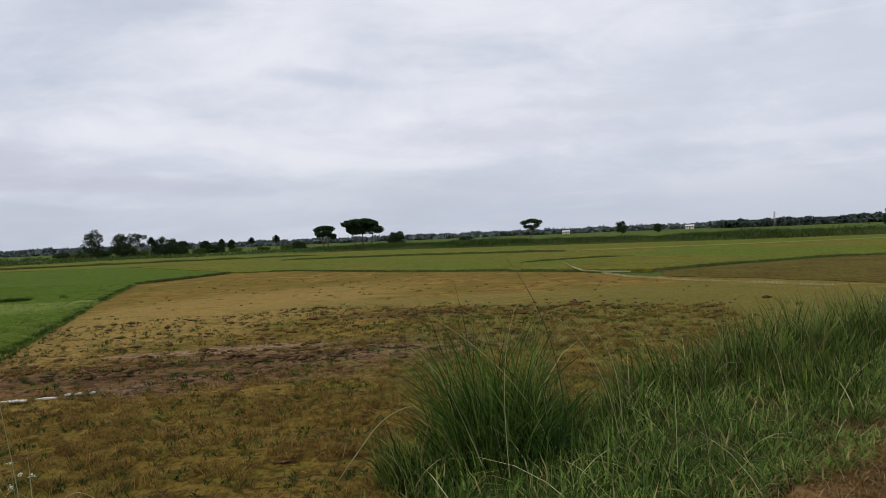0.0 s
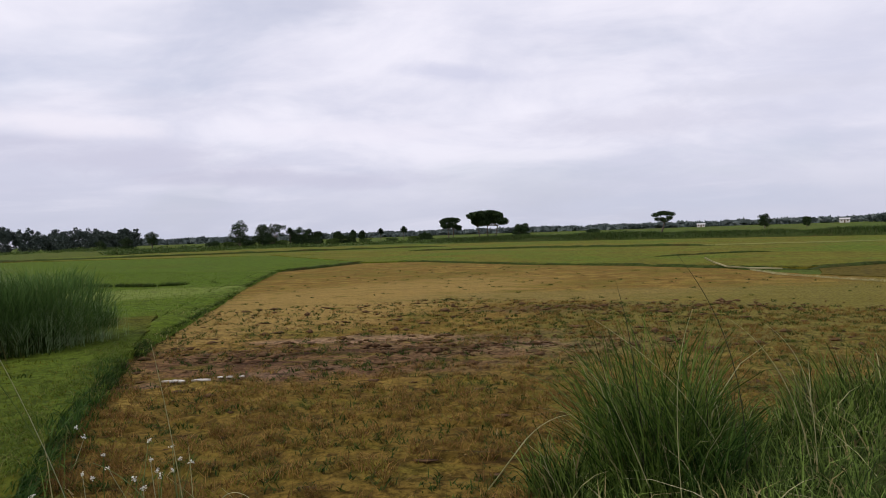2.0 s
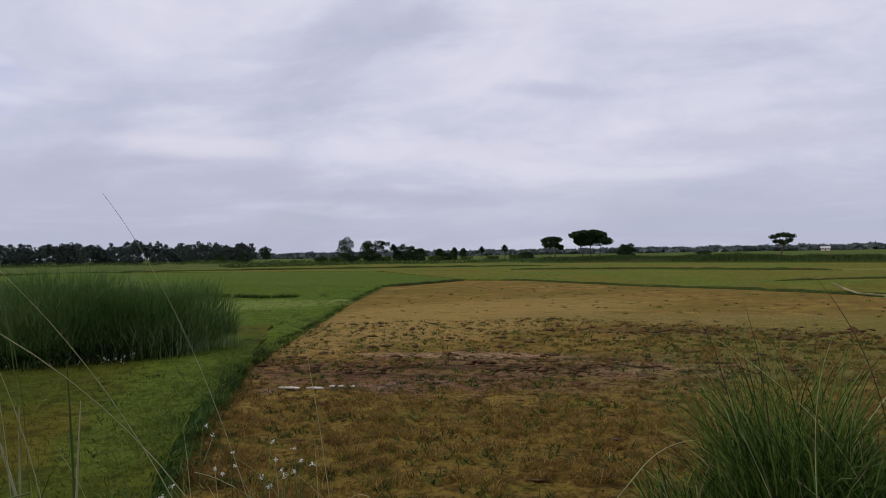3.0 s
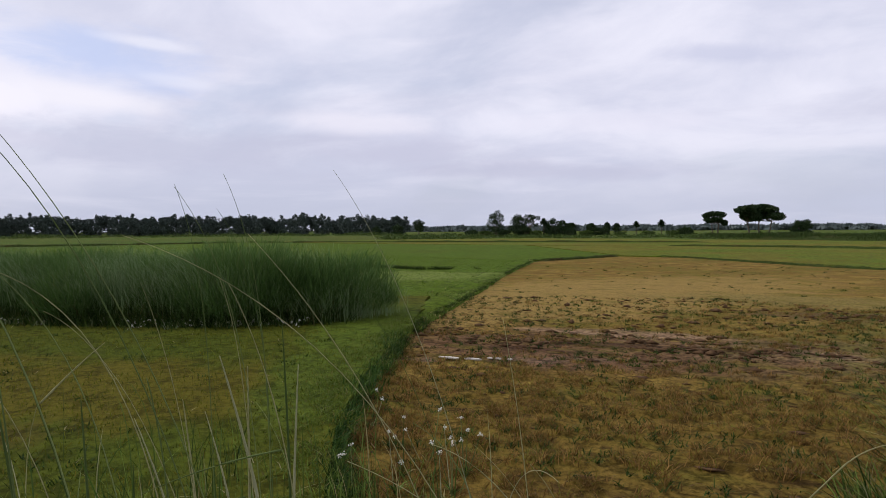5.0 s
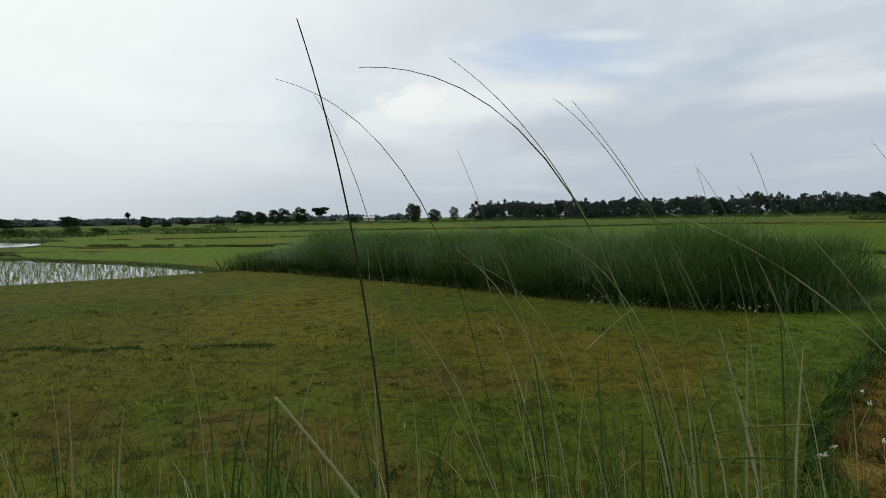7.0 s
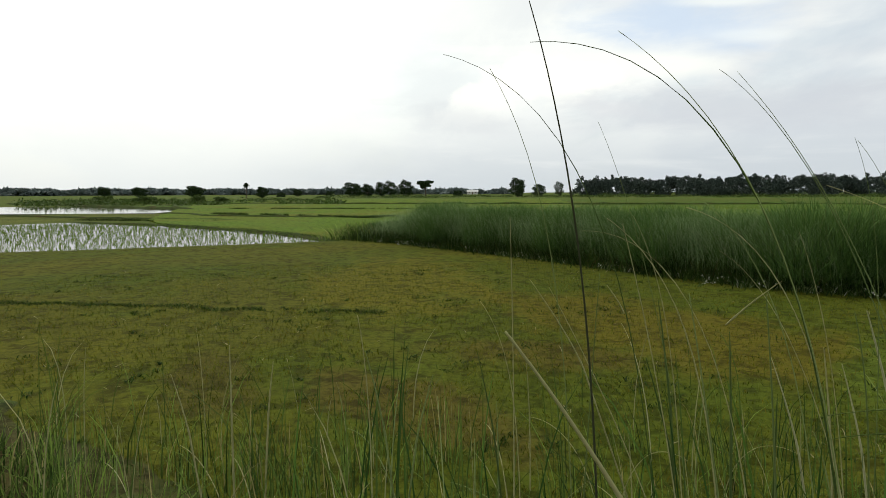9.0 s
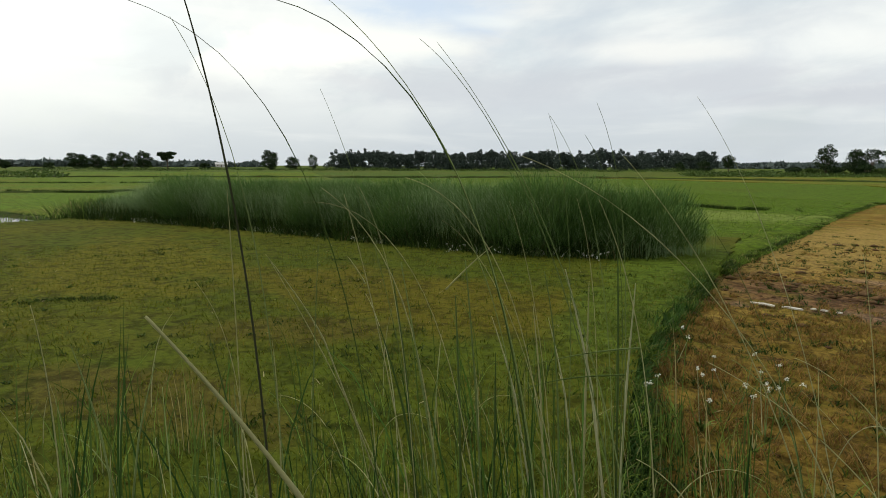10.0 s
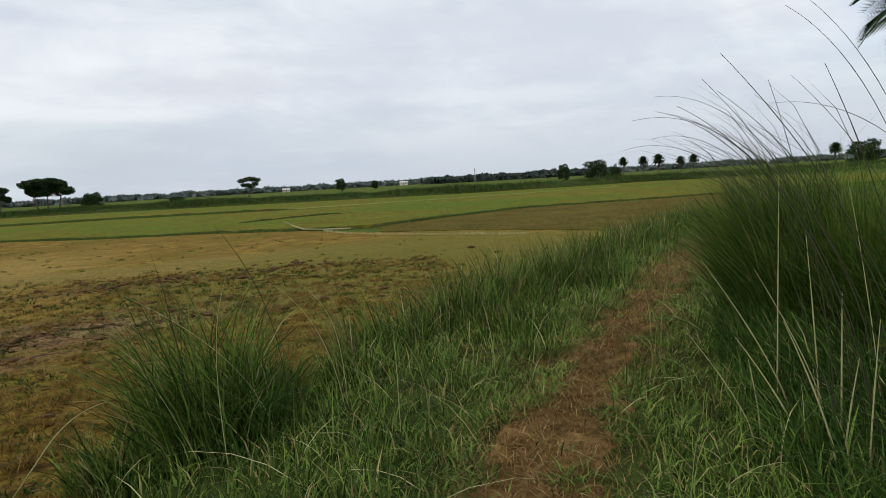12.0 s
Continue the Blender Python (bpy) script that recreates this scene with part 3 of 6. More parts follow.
# the worn footpath lies on the bank
def footpath():
    line = ragged(PATH_LINE[:10], 0.06, 0.05, closed=False)
    bm = bmesh.new()
    rows = []
    for i, (x, y) in enumerate(line):
        a, b = line[max(i - 1, 0)], line[min(i + 1, len(line) - 1)]
        d = Vector((b[0] - a[0], b[1] - a[1])).normalized()
        half = 0.44 - 0.03 * max(0.0, y - 1.5) + 0.2 * noise.noise(Vector((x * 2.3, y * 2.3, 2.0))) + 0.1 * noise.noise(Vector((x * 9, y * 9, 5.0)))
        row = []
        for u, h in ((-1.0, -0.10), (-0.7, 0.035), (-0.3, 0.02), (0.0, 0.012), (0.3, 0.02), (0.7, 0.035), (1.0, -0.10)):
            px, py = x - d.y * u * half, y + d.x * u * half
            row.append(bm.verts.new((px, py, 0.245 + h + 0.02 * noise.noise(Vector((px * 5, py * 5, 1.0))) + 0.03 * noise.noise(Vector((px * 11, py * 11, 4.0))))))
        rows.append(row)
    for r, s in zip(rows, rows[1:]):
        for k in range(6):
            bm.faces.new((r[k], r[k + 1], s[k + 1], s[k]))
    bmesh.ops.recalc_face_normals(bm, faces=bm.faces)
    tagged(part("footpath", bm, M_PATH, smooth=True), "worn reddish earth footpath littered with dry grass", "path", kind="structure")


footpath()


def bank_top(points):
    """Height of the bank's surface at points."""
    d, _ = far_from_line(points, BANK_LINE)
    u = np.clip(d / 2.1, 0, 1)
    return np.maximum(0.0, 0.24 * np.interp(u, [0, 0.4, 0.75, 1.0], [1.0, 0.95, 0.45, -0.12]))


def levee():
    """The tall-grass levee beyond the fields: an earth body and its reeds."""
    line = [(-24.0, 116.0), (-5.5, 102.0), (10.5, 90.5), (23.2, 81.5), (33.5, 74.0), (46.6, 71.0), (60.0, 71.5), (85.0, 66.0), (120.0, 60.0)]
    ridge("levee", [(x + 1.0, y + 3.0) for x, y in line], 4.0, 0.6, M_BANK, "low earth levee overgrown with tall grass", "bank", 0.0, 1.5, rough=0.25)
    pts = np.array(ragged(line, 0.05, 0.0, closed=False))
    n = 48000
    p = pts[rng.integers(0, len(pts), n)] + np.stack([rng.uniform(0.0, 2.2, n), rng.uniform(-1.2, 6.0, n)], 1)
    d, _ = far_from_line(p, [(x + 1.0, y + 3.0) for x, y in line])
    z = 0.6 * np.interp(d / 4.0, [0, 0.4, 0.75, 1.0], [1.0, 0.95, 0.45, 0.0])
    rough = [Vector((q[0] * 0.07 + 4.0, q[1] * 0.07, 4.0)) for q in p]
    h = rng.uniform(0.3, 0.75, n) * np.clip(0.85 + 1.1 * np.array([noise.noise(q) + 0.5 * noise.noise(q * 5.0) for q in rough]), 0.35, 1.7)
    v, f = blades(np.column_stack([p, z]), h, 0.05, rng.uniform(0, 2 * math.pi, n), rng.uniform(0.2, 1.2, n), 1.8, 2)
    tagged(link_mesh("reeds", v, f, M_REED), "tall rank green grass along the levee", "grass", kind="stuff")


levee()

# ---- trees ----


def cone(bm, a, b, ra, rb, sides=7):
    """A tapered limb from a to b."""
    a, b = Vector(a), Vector(b)
    d = b - a
    m = Matrix.Translation((a + b) / 2) @ d.to_track_quat("Z", "Y").to_matrix().to_4x4()
    bmesh.ops.create_cone(bm, cap_ends=True, segments=sides, radius1=ra, radius2=rb, depth=d.length, matrix=m)


def leaf_cards(centres, spread, count, size):
    """Small leaf clumps round the given centres, (n, 3)."""
    centres = np.asarray(centres, float)
    c = np.repeat(centres, count, 0) + rng.normal(0, 1, (len(centres) * count, 3)) * np.asarray(spread)
    n = len(c)
    u = rng.normal(0, 1, (n, 3))
    u /= np.linalg.norm(u, axis=1)[:, None]
    w = np.cross(u, rng.normal(0, 1, (n, 3)))
    w /= np.linalg.norm(w, axis=1)[:, None]
    s = (size * rng.uniform(0.6, 1.3, n))[:, None]
    v = np.stack([c - u * s, c + w * s * 0.45, c + u * s, c - w * s * 0.45], 1).reshape(-1, 3)
    return v, [np.arange(n * 4).reshape(-1, 4)]


def foliage(lobes, per, size):
    """Leaf clumps in the outer shell of ellipsoid lobes: x, y, z, half width, half height."""
    lobes = np.repeat(np.asarray(lobes, float), per, 0)
    d = rng.normal(0, 1, (len(lobes), 3))
    d *= (rng.uniform(0.45, 1.08, len(d)) / np.linalg.norm(d, axis=1))[:, None]
    return leaf_cards(lobes[:, :3] + d * lobes[:, [3, 3, 4]], 0.0, 1, size)


def broad_tree(x, y, height, width, label, crown_low=0.35, flat=False, lean=0.0, stems=1, density=1.0, name="tree", turn=0.0):
    """A trunk or several, limbs to every lobe of the crown, and lobes of small leaf clumps with gaps between them."""
    root = tagged(new(name), label, "tree")
    root.matrix_world = pose(x, y, 0.0, 0, 0, turn)
    fork = height * (0.42 if flat else max(0.12, crown_low))
    limbs, lobes = bmesh.new(), []
    for k in range(stems):
        off = (k - (stems - 1) / 2) * width * 0.2
        foot, top = Vector((off, rng.uniform(-0.3, 0.3), -0.1)), Vector((off * 1.3 + lean * height * 0.5, 0.0, fork))
        bm = bmesh.new()
        mid = foot.lerp(top, 0.5) + Vector((rng.uniform(-0.02, 0.02) * height, 0, 0))
        r = 0.045 * height / (0.7 + 0.3 * stems)
        cone(bm, foot, mid, r, r * 0.8, 8)
        cone(bm, mid, top, r * 0.8, r * 0.55, 8)
        part("trunk", bm, M_BARK, root)
        count = (9 if flat else 11) if stems == 1 else 8
        for i in range(count):
            if flat:
                reach = width * 0.5 * (-0.74 + 1.48 * ((i + k / stems) / count + rng.uniform(0.0, 0.08)))
                c = Vector((lean * height * 0.5 + reach, rng.uniform(-0.25, 0.25) * width, height * (0.88 - 0.30 * (i % 2) * rng.uniform(0.5, 1.2) - 0.14 * abs(reach / width * 2) ** 2)))
                lobes.append((*c, width * rng.uniform(0.13, 0.19), height * rng.uniform(0.08, 0.13)))
            else:
                u = (i + 0.5) / count
                z = crown_low + (0.9 - crown_low) * u
                a, r = i * 2.4 + rng.uniform(-0.4, 0.4), width * 0.34 * math.sqrt(max(0.12, 1 - ((u - 0.45) / 0.6) ** 2)) * rng.uniform(0.6, 1.1)
                c = Vector((top.x + r * math.cos(a), r * math.sin(a), height * z))
                lobes.append((*c, width * rng.uniform(0.18, 0.27), height * rng.uniform(0.11, 0.17)))
            start = top if c.z > fork else foot.lerp(top, 0.6)
            cone(limbs, start, start.lerp(c, 0.55) + Vector((0, 0, -0.03 * height)), 0.014 * height, 0.009 * height, 5)
            cone(limbs, start.lerp(c, 0.55) + Vector((0, 0, -0.03 * height)), c, 0.009 * height, 0.004 * height, 5)
    part("branching", limbs, M_BARK, root)
    v, f = foliage(lobes, int(330 * density), max(0.14, width * 0.036))
    link_mesh("crown", v, f, M_LEAF, root)
    return root


def frond_mesh(length, droop, leaflets=26):
    """A palm frond along +x: a ribbed midrib with leaflets on both sides."""
    s = np.linspace(0.0, 1.0, leaflets)
    wide = 1.4 if leaflets < 40 else 0.5
    mid = np.stack([length * (s - 0.18 * droop * s ** 2), np.zeros(leaflets), length * (0.42 * s - droop * s ** 2)], 1)
    verts, tris = [], []
    for i in range(leaflets - 1):
        b = len(verts)
        w = 0.018 * length * (1 - 0.8 * s[i])
        verts += [mid[i] + (0, -w, 0), mid[i] + (0, w, 0), mid[i + 1]]
        tris.append((b, b + 1, b + 2))
        if s[i] < 0.12:
            continue
        reach = length * 0.30 * math.sin(math.pi * min(1.0, 0.18 + s[i] * 0.8)) + 0.05 * length
        for side in (-1, 1):
            b = len(verts)
            base = mid[i]
            tip = base + np.array((reach * 0.55, side * reach * 0.8, -reach * 0.35))
            verts += [base - (wide * length / leaflets, 0, 0), base + (wide * length / leaflets, 0, 0), tip]
            tris.append((b, b + 1, b + 2))
    me = bpy.data.meshes.new("frond")
    me.from_pydata([tuple(v) for v in verts], [], tris)
    me.materials.append(M_LEAF)
    return me


FRONDS = [frond_mesh(1.0, d, k) for k in (26, 64) for d in (0.35, 0.7, 1.05)]


def palm(x, y, height, reach, label, fronds=48, fine=False):
    root = tagged(new("palm_tree"), label, "palm")
    root.matrix_world = Matrix.Translation((x, y, 0.0))
    bm = bmesh.new()
    crown = height - reach * 0.35
    z, r = -0.1, max(0.13, height * 0.035)
    while z < crown:
        step = max(0.25, height * 0.06)
        cone(bm, (0, 0, z), (0, 0, min(z + step, crown)), r * 1.12, r * 0.92, 8)
        z += step
    part("trunk", bm, M_BARK, root)
    for i in range(fronds):
        ob = new("frond", FRONDS[i % 3 + (3 if fine else 0)])
        ob.parent = root
        tilt = (-62, -30, -5, 20, 40)[i % 5]
        ob.matrix_local = pose(0, 0, crown, 0, tilt - 10, i * 137.5 + rng.uniform(-12, 12)) @ Matrix.Diagonal((reach, reach, reach, 1.0))
    return root


def shrub(x, y, height, width, label, name="shrub", count=150, mat=None):
    """Stems from one foot, each with a lobe of leaves, dense down to the ground."""
    root = tagged(new(name), label, "shrub")
    root.matrix_world = Matrix.Translation((x, y, 0.0))
    bm, lobes = bmesh.new(), []
    for i in range(13):
        a, r = i * 2.4, width * 0.36 * math.sqrt((i + 0.4) / 13)
        tip = (r * math.cos(a), r * math.sin(a), height * rng.uniform(0.45, 0.8) * (1 - 1.6 * (r / width) ** 2))
        cone(bm, (tip[0] * 0.15, tip[1] * 0.15, -0.05), tip, 0.02 * height, 0.006 * height, 5)
        lobes += [(*tip, width * rng.uniform(0.12, 0.18), height * rng.uniform(0.14, 0.22)), (tip[0] * 1.1, tip[1] * 1.1, height * 0.15, width * 0.14, height * 0.17)]
    part("stems", bm, M_BARK, root)
    v, f = foliage(lobes, count, max(0.08, width * 0.035))
    v[:, 2] = np.maximum(v[:, 2], 0.0)
    link_mesh("foliage", v, f, mat or M_LEAF, root)
    return root


DARK = "dark green broad-leaved tree standing among far fields"
for az, d, h, w, low in ((28.1, 150, 6.0, 4.3, 0.12), (26.2, 152, 5.2, 4.6, 0.08), (23.2, 152, 4.2, 4.2, 0.05), (22.4, 156, 3.8, 3.4, 0.05), (34.8, 240, 5.6, 4.6, 0.3), (21.75, 185, 3.6, 2.4, 0.3), (20.0, 190, 3.4, 2.6, 0.25), (18.7, 195, 3.8, 2.0, 0.3), (17.9, 195, 3.5, 2.4, 0.2)):
    x, y = polar(az, d)
    broad_tree(x, y, h, w, DARK, low)
for az, d, h, w, low in ((-15.2, 220, 4.5, 4.0, 0.2), (-18.1, 250, 3.4, 3.0, 0.2), (72.7, 250, 7.1, 7.6, 0.1), (70.9, 255, 4.8, 5.5, 0.08), (69.2, 260, 6.0, 4.0, 0.1), (82.4, 300, 7.4, 7.2, 0.08), (83.7, 298, 7.0, 6.6, 0.08), (84.6, 298, 6.6, 6.0, 0.08), (85.7, 304, 5.8, 6.5, 0.06), (87.0, 300, 6.3, 8.6, 0.08), (94.5, 240, 4.0, 4.6, 0.1), (99.8, 300, 4.8, 9.0, 0.15), (103.9, 330, 4.4, 7.0, 0.15), (106.4, 330, 4.7, 6.0, 0.15), (91.6, 300, 3.4, 4.5, 0.15), (-37.1, 150, 4.3, 5.6, 0.08), (-34.4, 170, 4.2, 3.4, 0.1), (-56.5, 150, 4.9, 6.5, 0.1)):
    x, y = polar(az, d)
    broad_tree(x, y, h, w, DARK, low)
x, y = polar(7.0, 230)
broad_tree(x, y, 9.1, 13.5, "large dark spreading tree with a wide flat crown", 0.3, True, 0.0, 3, 1.5, turn=7)
x, y = polar(10.2, 230)
broad_tree(x, y, 7.3, 7.8, "dark tree with layered spreading branches", 0.28, True, 0.0, 2, 1.2, turn=10)
x, y = polar(4.05, 165)
shrub(x, y, 3.9, 5.2, "large dense rounded dark green bush", count=260)
x, y = polar(-7.5, 200)
broad_tree(x, y, 6.2, 6.4, "thin umbrella-shaped tree with a leaning trunk and open crown", 0.6, True, 0.28, 1, 0.8, turn=-8)
x, y = polar(80.7, 300)
broad_tree(x, y, 7.3, 9.5, "spreading tree with a domed crown at a field's edge", 0.45, True, 0.0, 1, 1.3)
x, y = polar(25.3, 150)
broad_tree(x, y, 5.2, 4.5, "thin tree with an uneven open crown", 0.6, True, 0.1, 1, 0.5)
PALM = "small date palm with a dense drooping crown"
for az, d, h, r in ((24.0, 150, 4.4, 1.5), (21.5, 190, 3.7, 1.3), (16.3, 215, 4.2, 1.7), (14.3, 215, 4.6, 1.9), (95.8, 240, 5.6, 1.6), (-39.3, 165, 5.0, 1.8), (-40.9, 165, 4.9, 1.9),
                    (-42.1, 160, 5.0, 2.2), (-43.8, 165, 4.4, 1.7), (-44.8, 165, 4.6, 1.9), (-54.7, 150, 4.9, 1.9)):
    x, y = polar(az, d)
    palm(x, y, h * 0.82, r * 0.76, PALM)
x, y = polar(-60.75, 19.0)
palm(x, y, 5.92, 2.05, "tall date palm with long feathery fronds", 46, True)
BUSH = "low dark green bush at the edge of a field"
for az, d, h, w in ((29.0, 149, 1.7, 3.2), (27.3, 148, 2.2, 3.4), (25.6, 149, 2.5, 3.6), (24.7, 148, 1.8, 3.2), (23.5, 150, 2.5, 3.4), (21.7, 150, 2.1, 3.2), (20.4, 170, 1.7, 4.0), (19.7, 190, 2.7, 4.0), (18.9, 190, 2.6, 3.6), (12.4, 200, 2.6, 5.0), (13.4, 190, 1.5, 4.0), (15.3, 190, 1.3, 4.0), (17.6, 185, 1.2, 4.0), (30.2, 150, 1.9, 3.5)):
    x, y = polar(az, d)
    shrub(x, y, h, w, BUSH if h > 1.8 else "low leafy green bush at the edge of a field", mat=M_LEAF if h > 1.8 else M_SCRUB)
for az, d, h, w in ((88.9, 300, 3.2, 4.5), (93.0, 280, 2.2, 4.0), (-38.6, 160, 3.9, 3.8), (-2.0, 160, 1.9, 4.0), (36.6, 240, 4.4, 5.0), (38.4, 240, 3.6, 4.0), (77.9, 300, 3.0, 5.0), (99.6, 110, 1.7, 2.6), (103.5, 115, 1.4, 4.0), (106.5, 120, 1.5, 4.0), (97.8, 125, 1.2, 3.0)):
    x, y = polar(az, d)
    shrub(x, y, h, w, BUSH if h > 1.8 else "low leafy green bush at the edge of a field", mat=M_LEAF if h > 1.8 else M_SCRUB)


def wood(az0, az1, d, height, spacing, name, label, mat, gaps=0.0, leaves=60, leaf=0.22):
    """A far belt of trees: a dense lower mass, and narrow uneven crowns on bare stems above it."""
    chunks, az = [], az0
    while az < az1:
        dd = d * rng.uniform(0.95, 1.08)
        x, y = polar(az, dd)
        wave = 1 + 0.10 * math.sin(az * 1.3) + 0.07 * math.sin(az * 4.1 + 1.0)
        h = height * wave * (0.80 + 0.24 * rng.random() ** 2)
        lobes = [(x, y, h * 0.90, spacing * rng.uniform(0.28, 0.5), h * rng.uniform(0.07, 0.13)), (x + rng.normal(0, 0.4) * spacing, y, h * 0.70, spacing * 0.8, h * 0.15)]
        for k in range(9):
            lobes.append((x + rng.normal(0, 0.6) * spacing, y + rng.normal(0, 0.6) * spacing, height * wave * rng.uniform(0.06, 0.74), spacing * rng.uniform(0.5, 0.85), height * rng.uniform(0.10, 0.18)))
        chunks.append(foliage(lobes, leaves, spacing * leaf))
        t = spacing * 0.03
        chunks.append((np.array([(x - t, y, 0), (x + t, y, 0), (x, y + t, 0), (x, y, h * 0.85)]), [np.array([(0, 1, 3), (1, 2, 3), (2, 0, 3)])]))
        az += math.degrees(spacing / d) * rng.uniform(0.3, 0.9) * (1.0 if gaps < rng.random() else 2.2)
    v, f = joined(chunks)
    v[:, 2] = np.maximum(v[:, 2], 0.0)
    tagged(link_mesh(name, v, f, mat), label, "woodland", kind="stuff")


wood(35.9, 67.6, 285, 8.6, 2.0, "tree_belt", "dense dark belt of tall thin trees behind the fields", M_LEAF_MID_HAZED)
wood(74.0, 128.0, 620, 5.2, 9.0, "far_woods", "hazy far line of low woods", M_LEAF_FAR_HAZED, 0.25, 24, 0.27)
wood(-75.0, 6.0, 640, 5.0, 8.5, "far_woods", "hazy far line of low woods", M_LEAF_FAR_HAZED, 0.25, 24, 0.27)
wood(6.0, 36.0, 700, 5.5, 9.0, "far_woods", "hazy far line of low woods", M_LEAF_FAR_HAZED, 0.25, 24, 0.27)
wood(-36.0, -23.2, 420, 4.6, 5.0, "far_grove", "dark grove on the far side of the levee", M_LEAF_MID_HAZED)


def far_growth():
    """Rank growth on the field edges before the woods."""
    chunks = []
    for az0, az1, d0, d1, n, h in ((10, 38, 120, 160, 900, 0.55), (36, 74, 205, 275, 1100, 0.6), (-6, 12, 110, 160, 700, 0.5), (88, 112, 95, 150, 700, 0.5), (-60, -30, 92, 150, 600, 0.5), (72, 90, 200, 290, 500, 0.5)):
        az, d = np.radians(rng.uniform(az0, az1, n)), rng.uniform(d0, d1, n)
        p = np.column_stack([-d * np.sin(az), d * np.cos(az)])
        swell = patchy(p, 0.05, 8.0) + 0.4 * patchy(p, 0.2, 2.0)
        p, swell = p[swell > 0.0], swell[swell > 0.0]
        chunks.append(leaf_cards(np.column_stack([p, rng.uniform(0.1, 1.0, len(p)) * h * (0.5 + 2.0 * swell)]), (0.8, 0.8, 0.16), 20, 0.23))
    v, f = joined(chunks)
    v[:, 2] = np.maximum(v[:, 2], -0.02)
    tagged(link_mesh("far_scrub", v, f, M_SCRUB), "patchy rank grass and scrub along far field edges", "scrub", kind="stuff")


far_growth()


def house(az, d, w, h, label):
    """A far farmhouse: walls, a pitched sheet roof, a door and two windows."""
    x, y = polar(az, d)
    root = tagged(new("farmhouse"), label, "house")
    root.matrix_world = pose(x, y, 0, 0, 0, az)
    bm = bmesh.new()
    bmesh.ops.create_cube(bm, size=1, matrix=Matrix.Translation((0, 0, h / 2)) @ Matrix.Diagonal((w, w * 0.6, h, 1)))
    part("wall", bm, M_WALL, root)
    bm = bmesh.new()
    e, t = w * 0.55, h + w * 0.16
    for s in (-1, 1):
        v = [bm.verts.new(c) for c in ((-e, s * w * 0.36, h - 0.05), (e, s * w * 0.36, h - 0.05), (e, 0, t), (-e, 0, t), (-e, s * w * 0.36, h + 0.07), (e, s * w * 0.36, h + 0.07), (e, 0, t + 0.12), (-e, 0, t + 0.12))]
        for q in ((0, 1, 2, 3), (4, 5, 6, 7), (0, 1, 5, 4), (2, 3, 7, 6), (0, 3, 7, 4), (1, 2, 6, 5)):
            bm.faces.new([v[k] for k in q])
    bmesh.ops.recalc_face_normals(bm, faces=bm.faces)
    part("roof", bm, M_ROOF, root)
    for name, px, pz, pw, ph in (("door", 0.0, 1.0, 0.9, 2.0), ("window", -w * 0.3, 1.5, 0.9, 1.0), ("window", w * 0.3, 1.5, 0.9, 1.0)):
        bm = bmesh.new()
        bmesh.ops.create_cube(bm, size=1, matrix=Matrix.Translation((px, -w * 0.3 - 0.02, pz)) @ Matrix.Diagonal((pw, 0.1, ph, 1)))
        part(name, bm, M_DOOR, root)


for az, d, w, h in ((-10.6, 520, 5.5, 1.9), (-20.6, 520, 6, 2.2), (-29.4, 480, 5, 2.2), (-31.5, 490, 5, 2.0), (76.6, 560, 9, 2.2)):
    house(az, d, w, h, "small pale farmhouse with a grey sheet roof")


def mast():
    x, y = polar(-26.8, 400)
    root = tagged(new("lattice_mast"), "slender grey lattice mast beyond the levee", "mast")
    root.matrix_world = Matrix.Translation((x, y, 0)) @ Matrix.Diagonal((0.7, 0.7, 0.78, 1.0))
    for sx, sy in ((-1, -1), (1, -1), (1, 1), (-1, 1)):
        bm = bmesh.new()
        cone(bm, (sx * 0.9, sy * 0.9, 0), (sx * 0.12, sy * 0.12, 10.4), 0.12, 0.09, 5)
        part("leg", bm, M_STEEL, root)
    for k in range(7):
        z, r = 1.0 + k * 1.35, 0.9 - 0.78 * (1.0 + k * 1.35) / 10.4
        bm = bmesh.new()
        cone(bm, (-r, -r, z), (r, -r, z + 1.2), 0.06, 0.06, 4)
        cone(bm, (r, r, z), (-r, r, z + 1.2), 0.06, 0.06, 4)
        part("brace", bm, M_STEEL, root)
    bm = bmesh.new()
    cone(bm, (-0.2, 0, 10.2), (2.2, 0, 7.8), 0.1, 0.05, 5)
    part("arm", bm, M_STEEL, root)


mast()
# ---- grass and small growth, far to near ----
UP = 2 * math.pi


def grass(name, points, z, h, w, lean, mat, label, droop=1.8, segs=3, wind=None, kind="stuff"):
    n = len(points)
    az = rng.uniform(0, UP, n) if wind is None else np.where(rng.random(n) < 0.7, rng.normal(wind, 0.7, n), rng.uniform(0, UP, n))
    v, f = blades(np.column_stack([points, np.broadcast_to(z, (n,))]), h, w, az, lean, droop, segs)
    return tagged(link_mesh(name, v, f, mat), label, "grass", kind=kind)


WIND = radians(95)      # the tips lean to the west

# rice shoots in the flooded plot, in rows
rows = np.stack(np.meshgrid(np.arange(-43, -16, 0.27), np.arange(-21, 4, 0.25)), 2).reshape(-1, 2)
turn = radians(18)
rows = (rows - (-30, -8)) @ np.array([[math.cos(turn), math.sin(turn)], [-math.sin(turn), math.cos(turn)]]) + (-30, -8)
rows = rows[inside(rows, [(-22.4, 0.45), (-21.6, -1.1), (-21.2, -2.6), (-20.7, -4.6), (-20.2, -6.5), (-18.7, -15.8), (-34.5, -21.0), (-40.2, -14.0), (-36.0, -8.6), (-30.5, -4.0), (-26.6, -1.4)])]
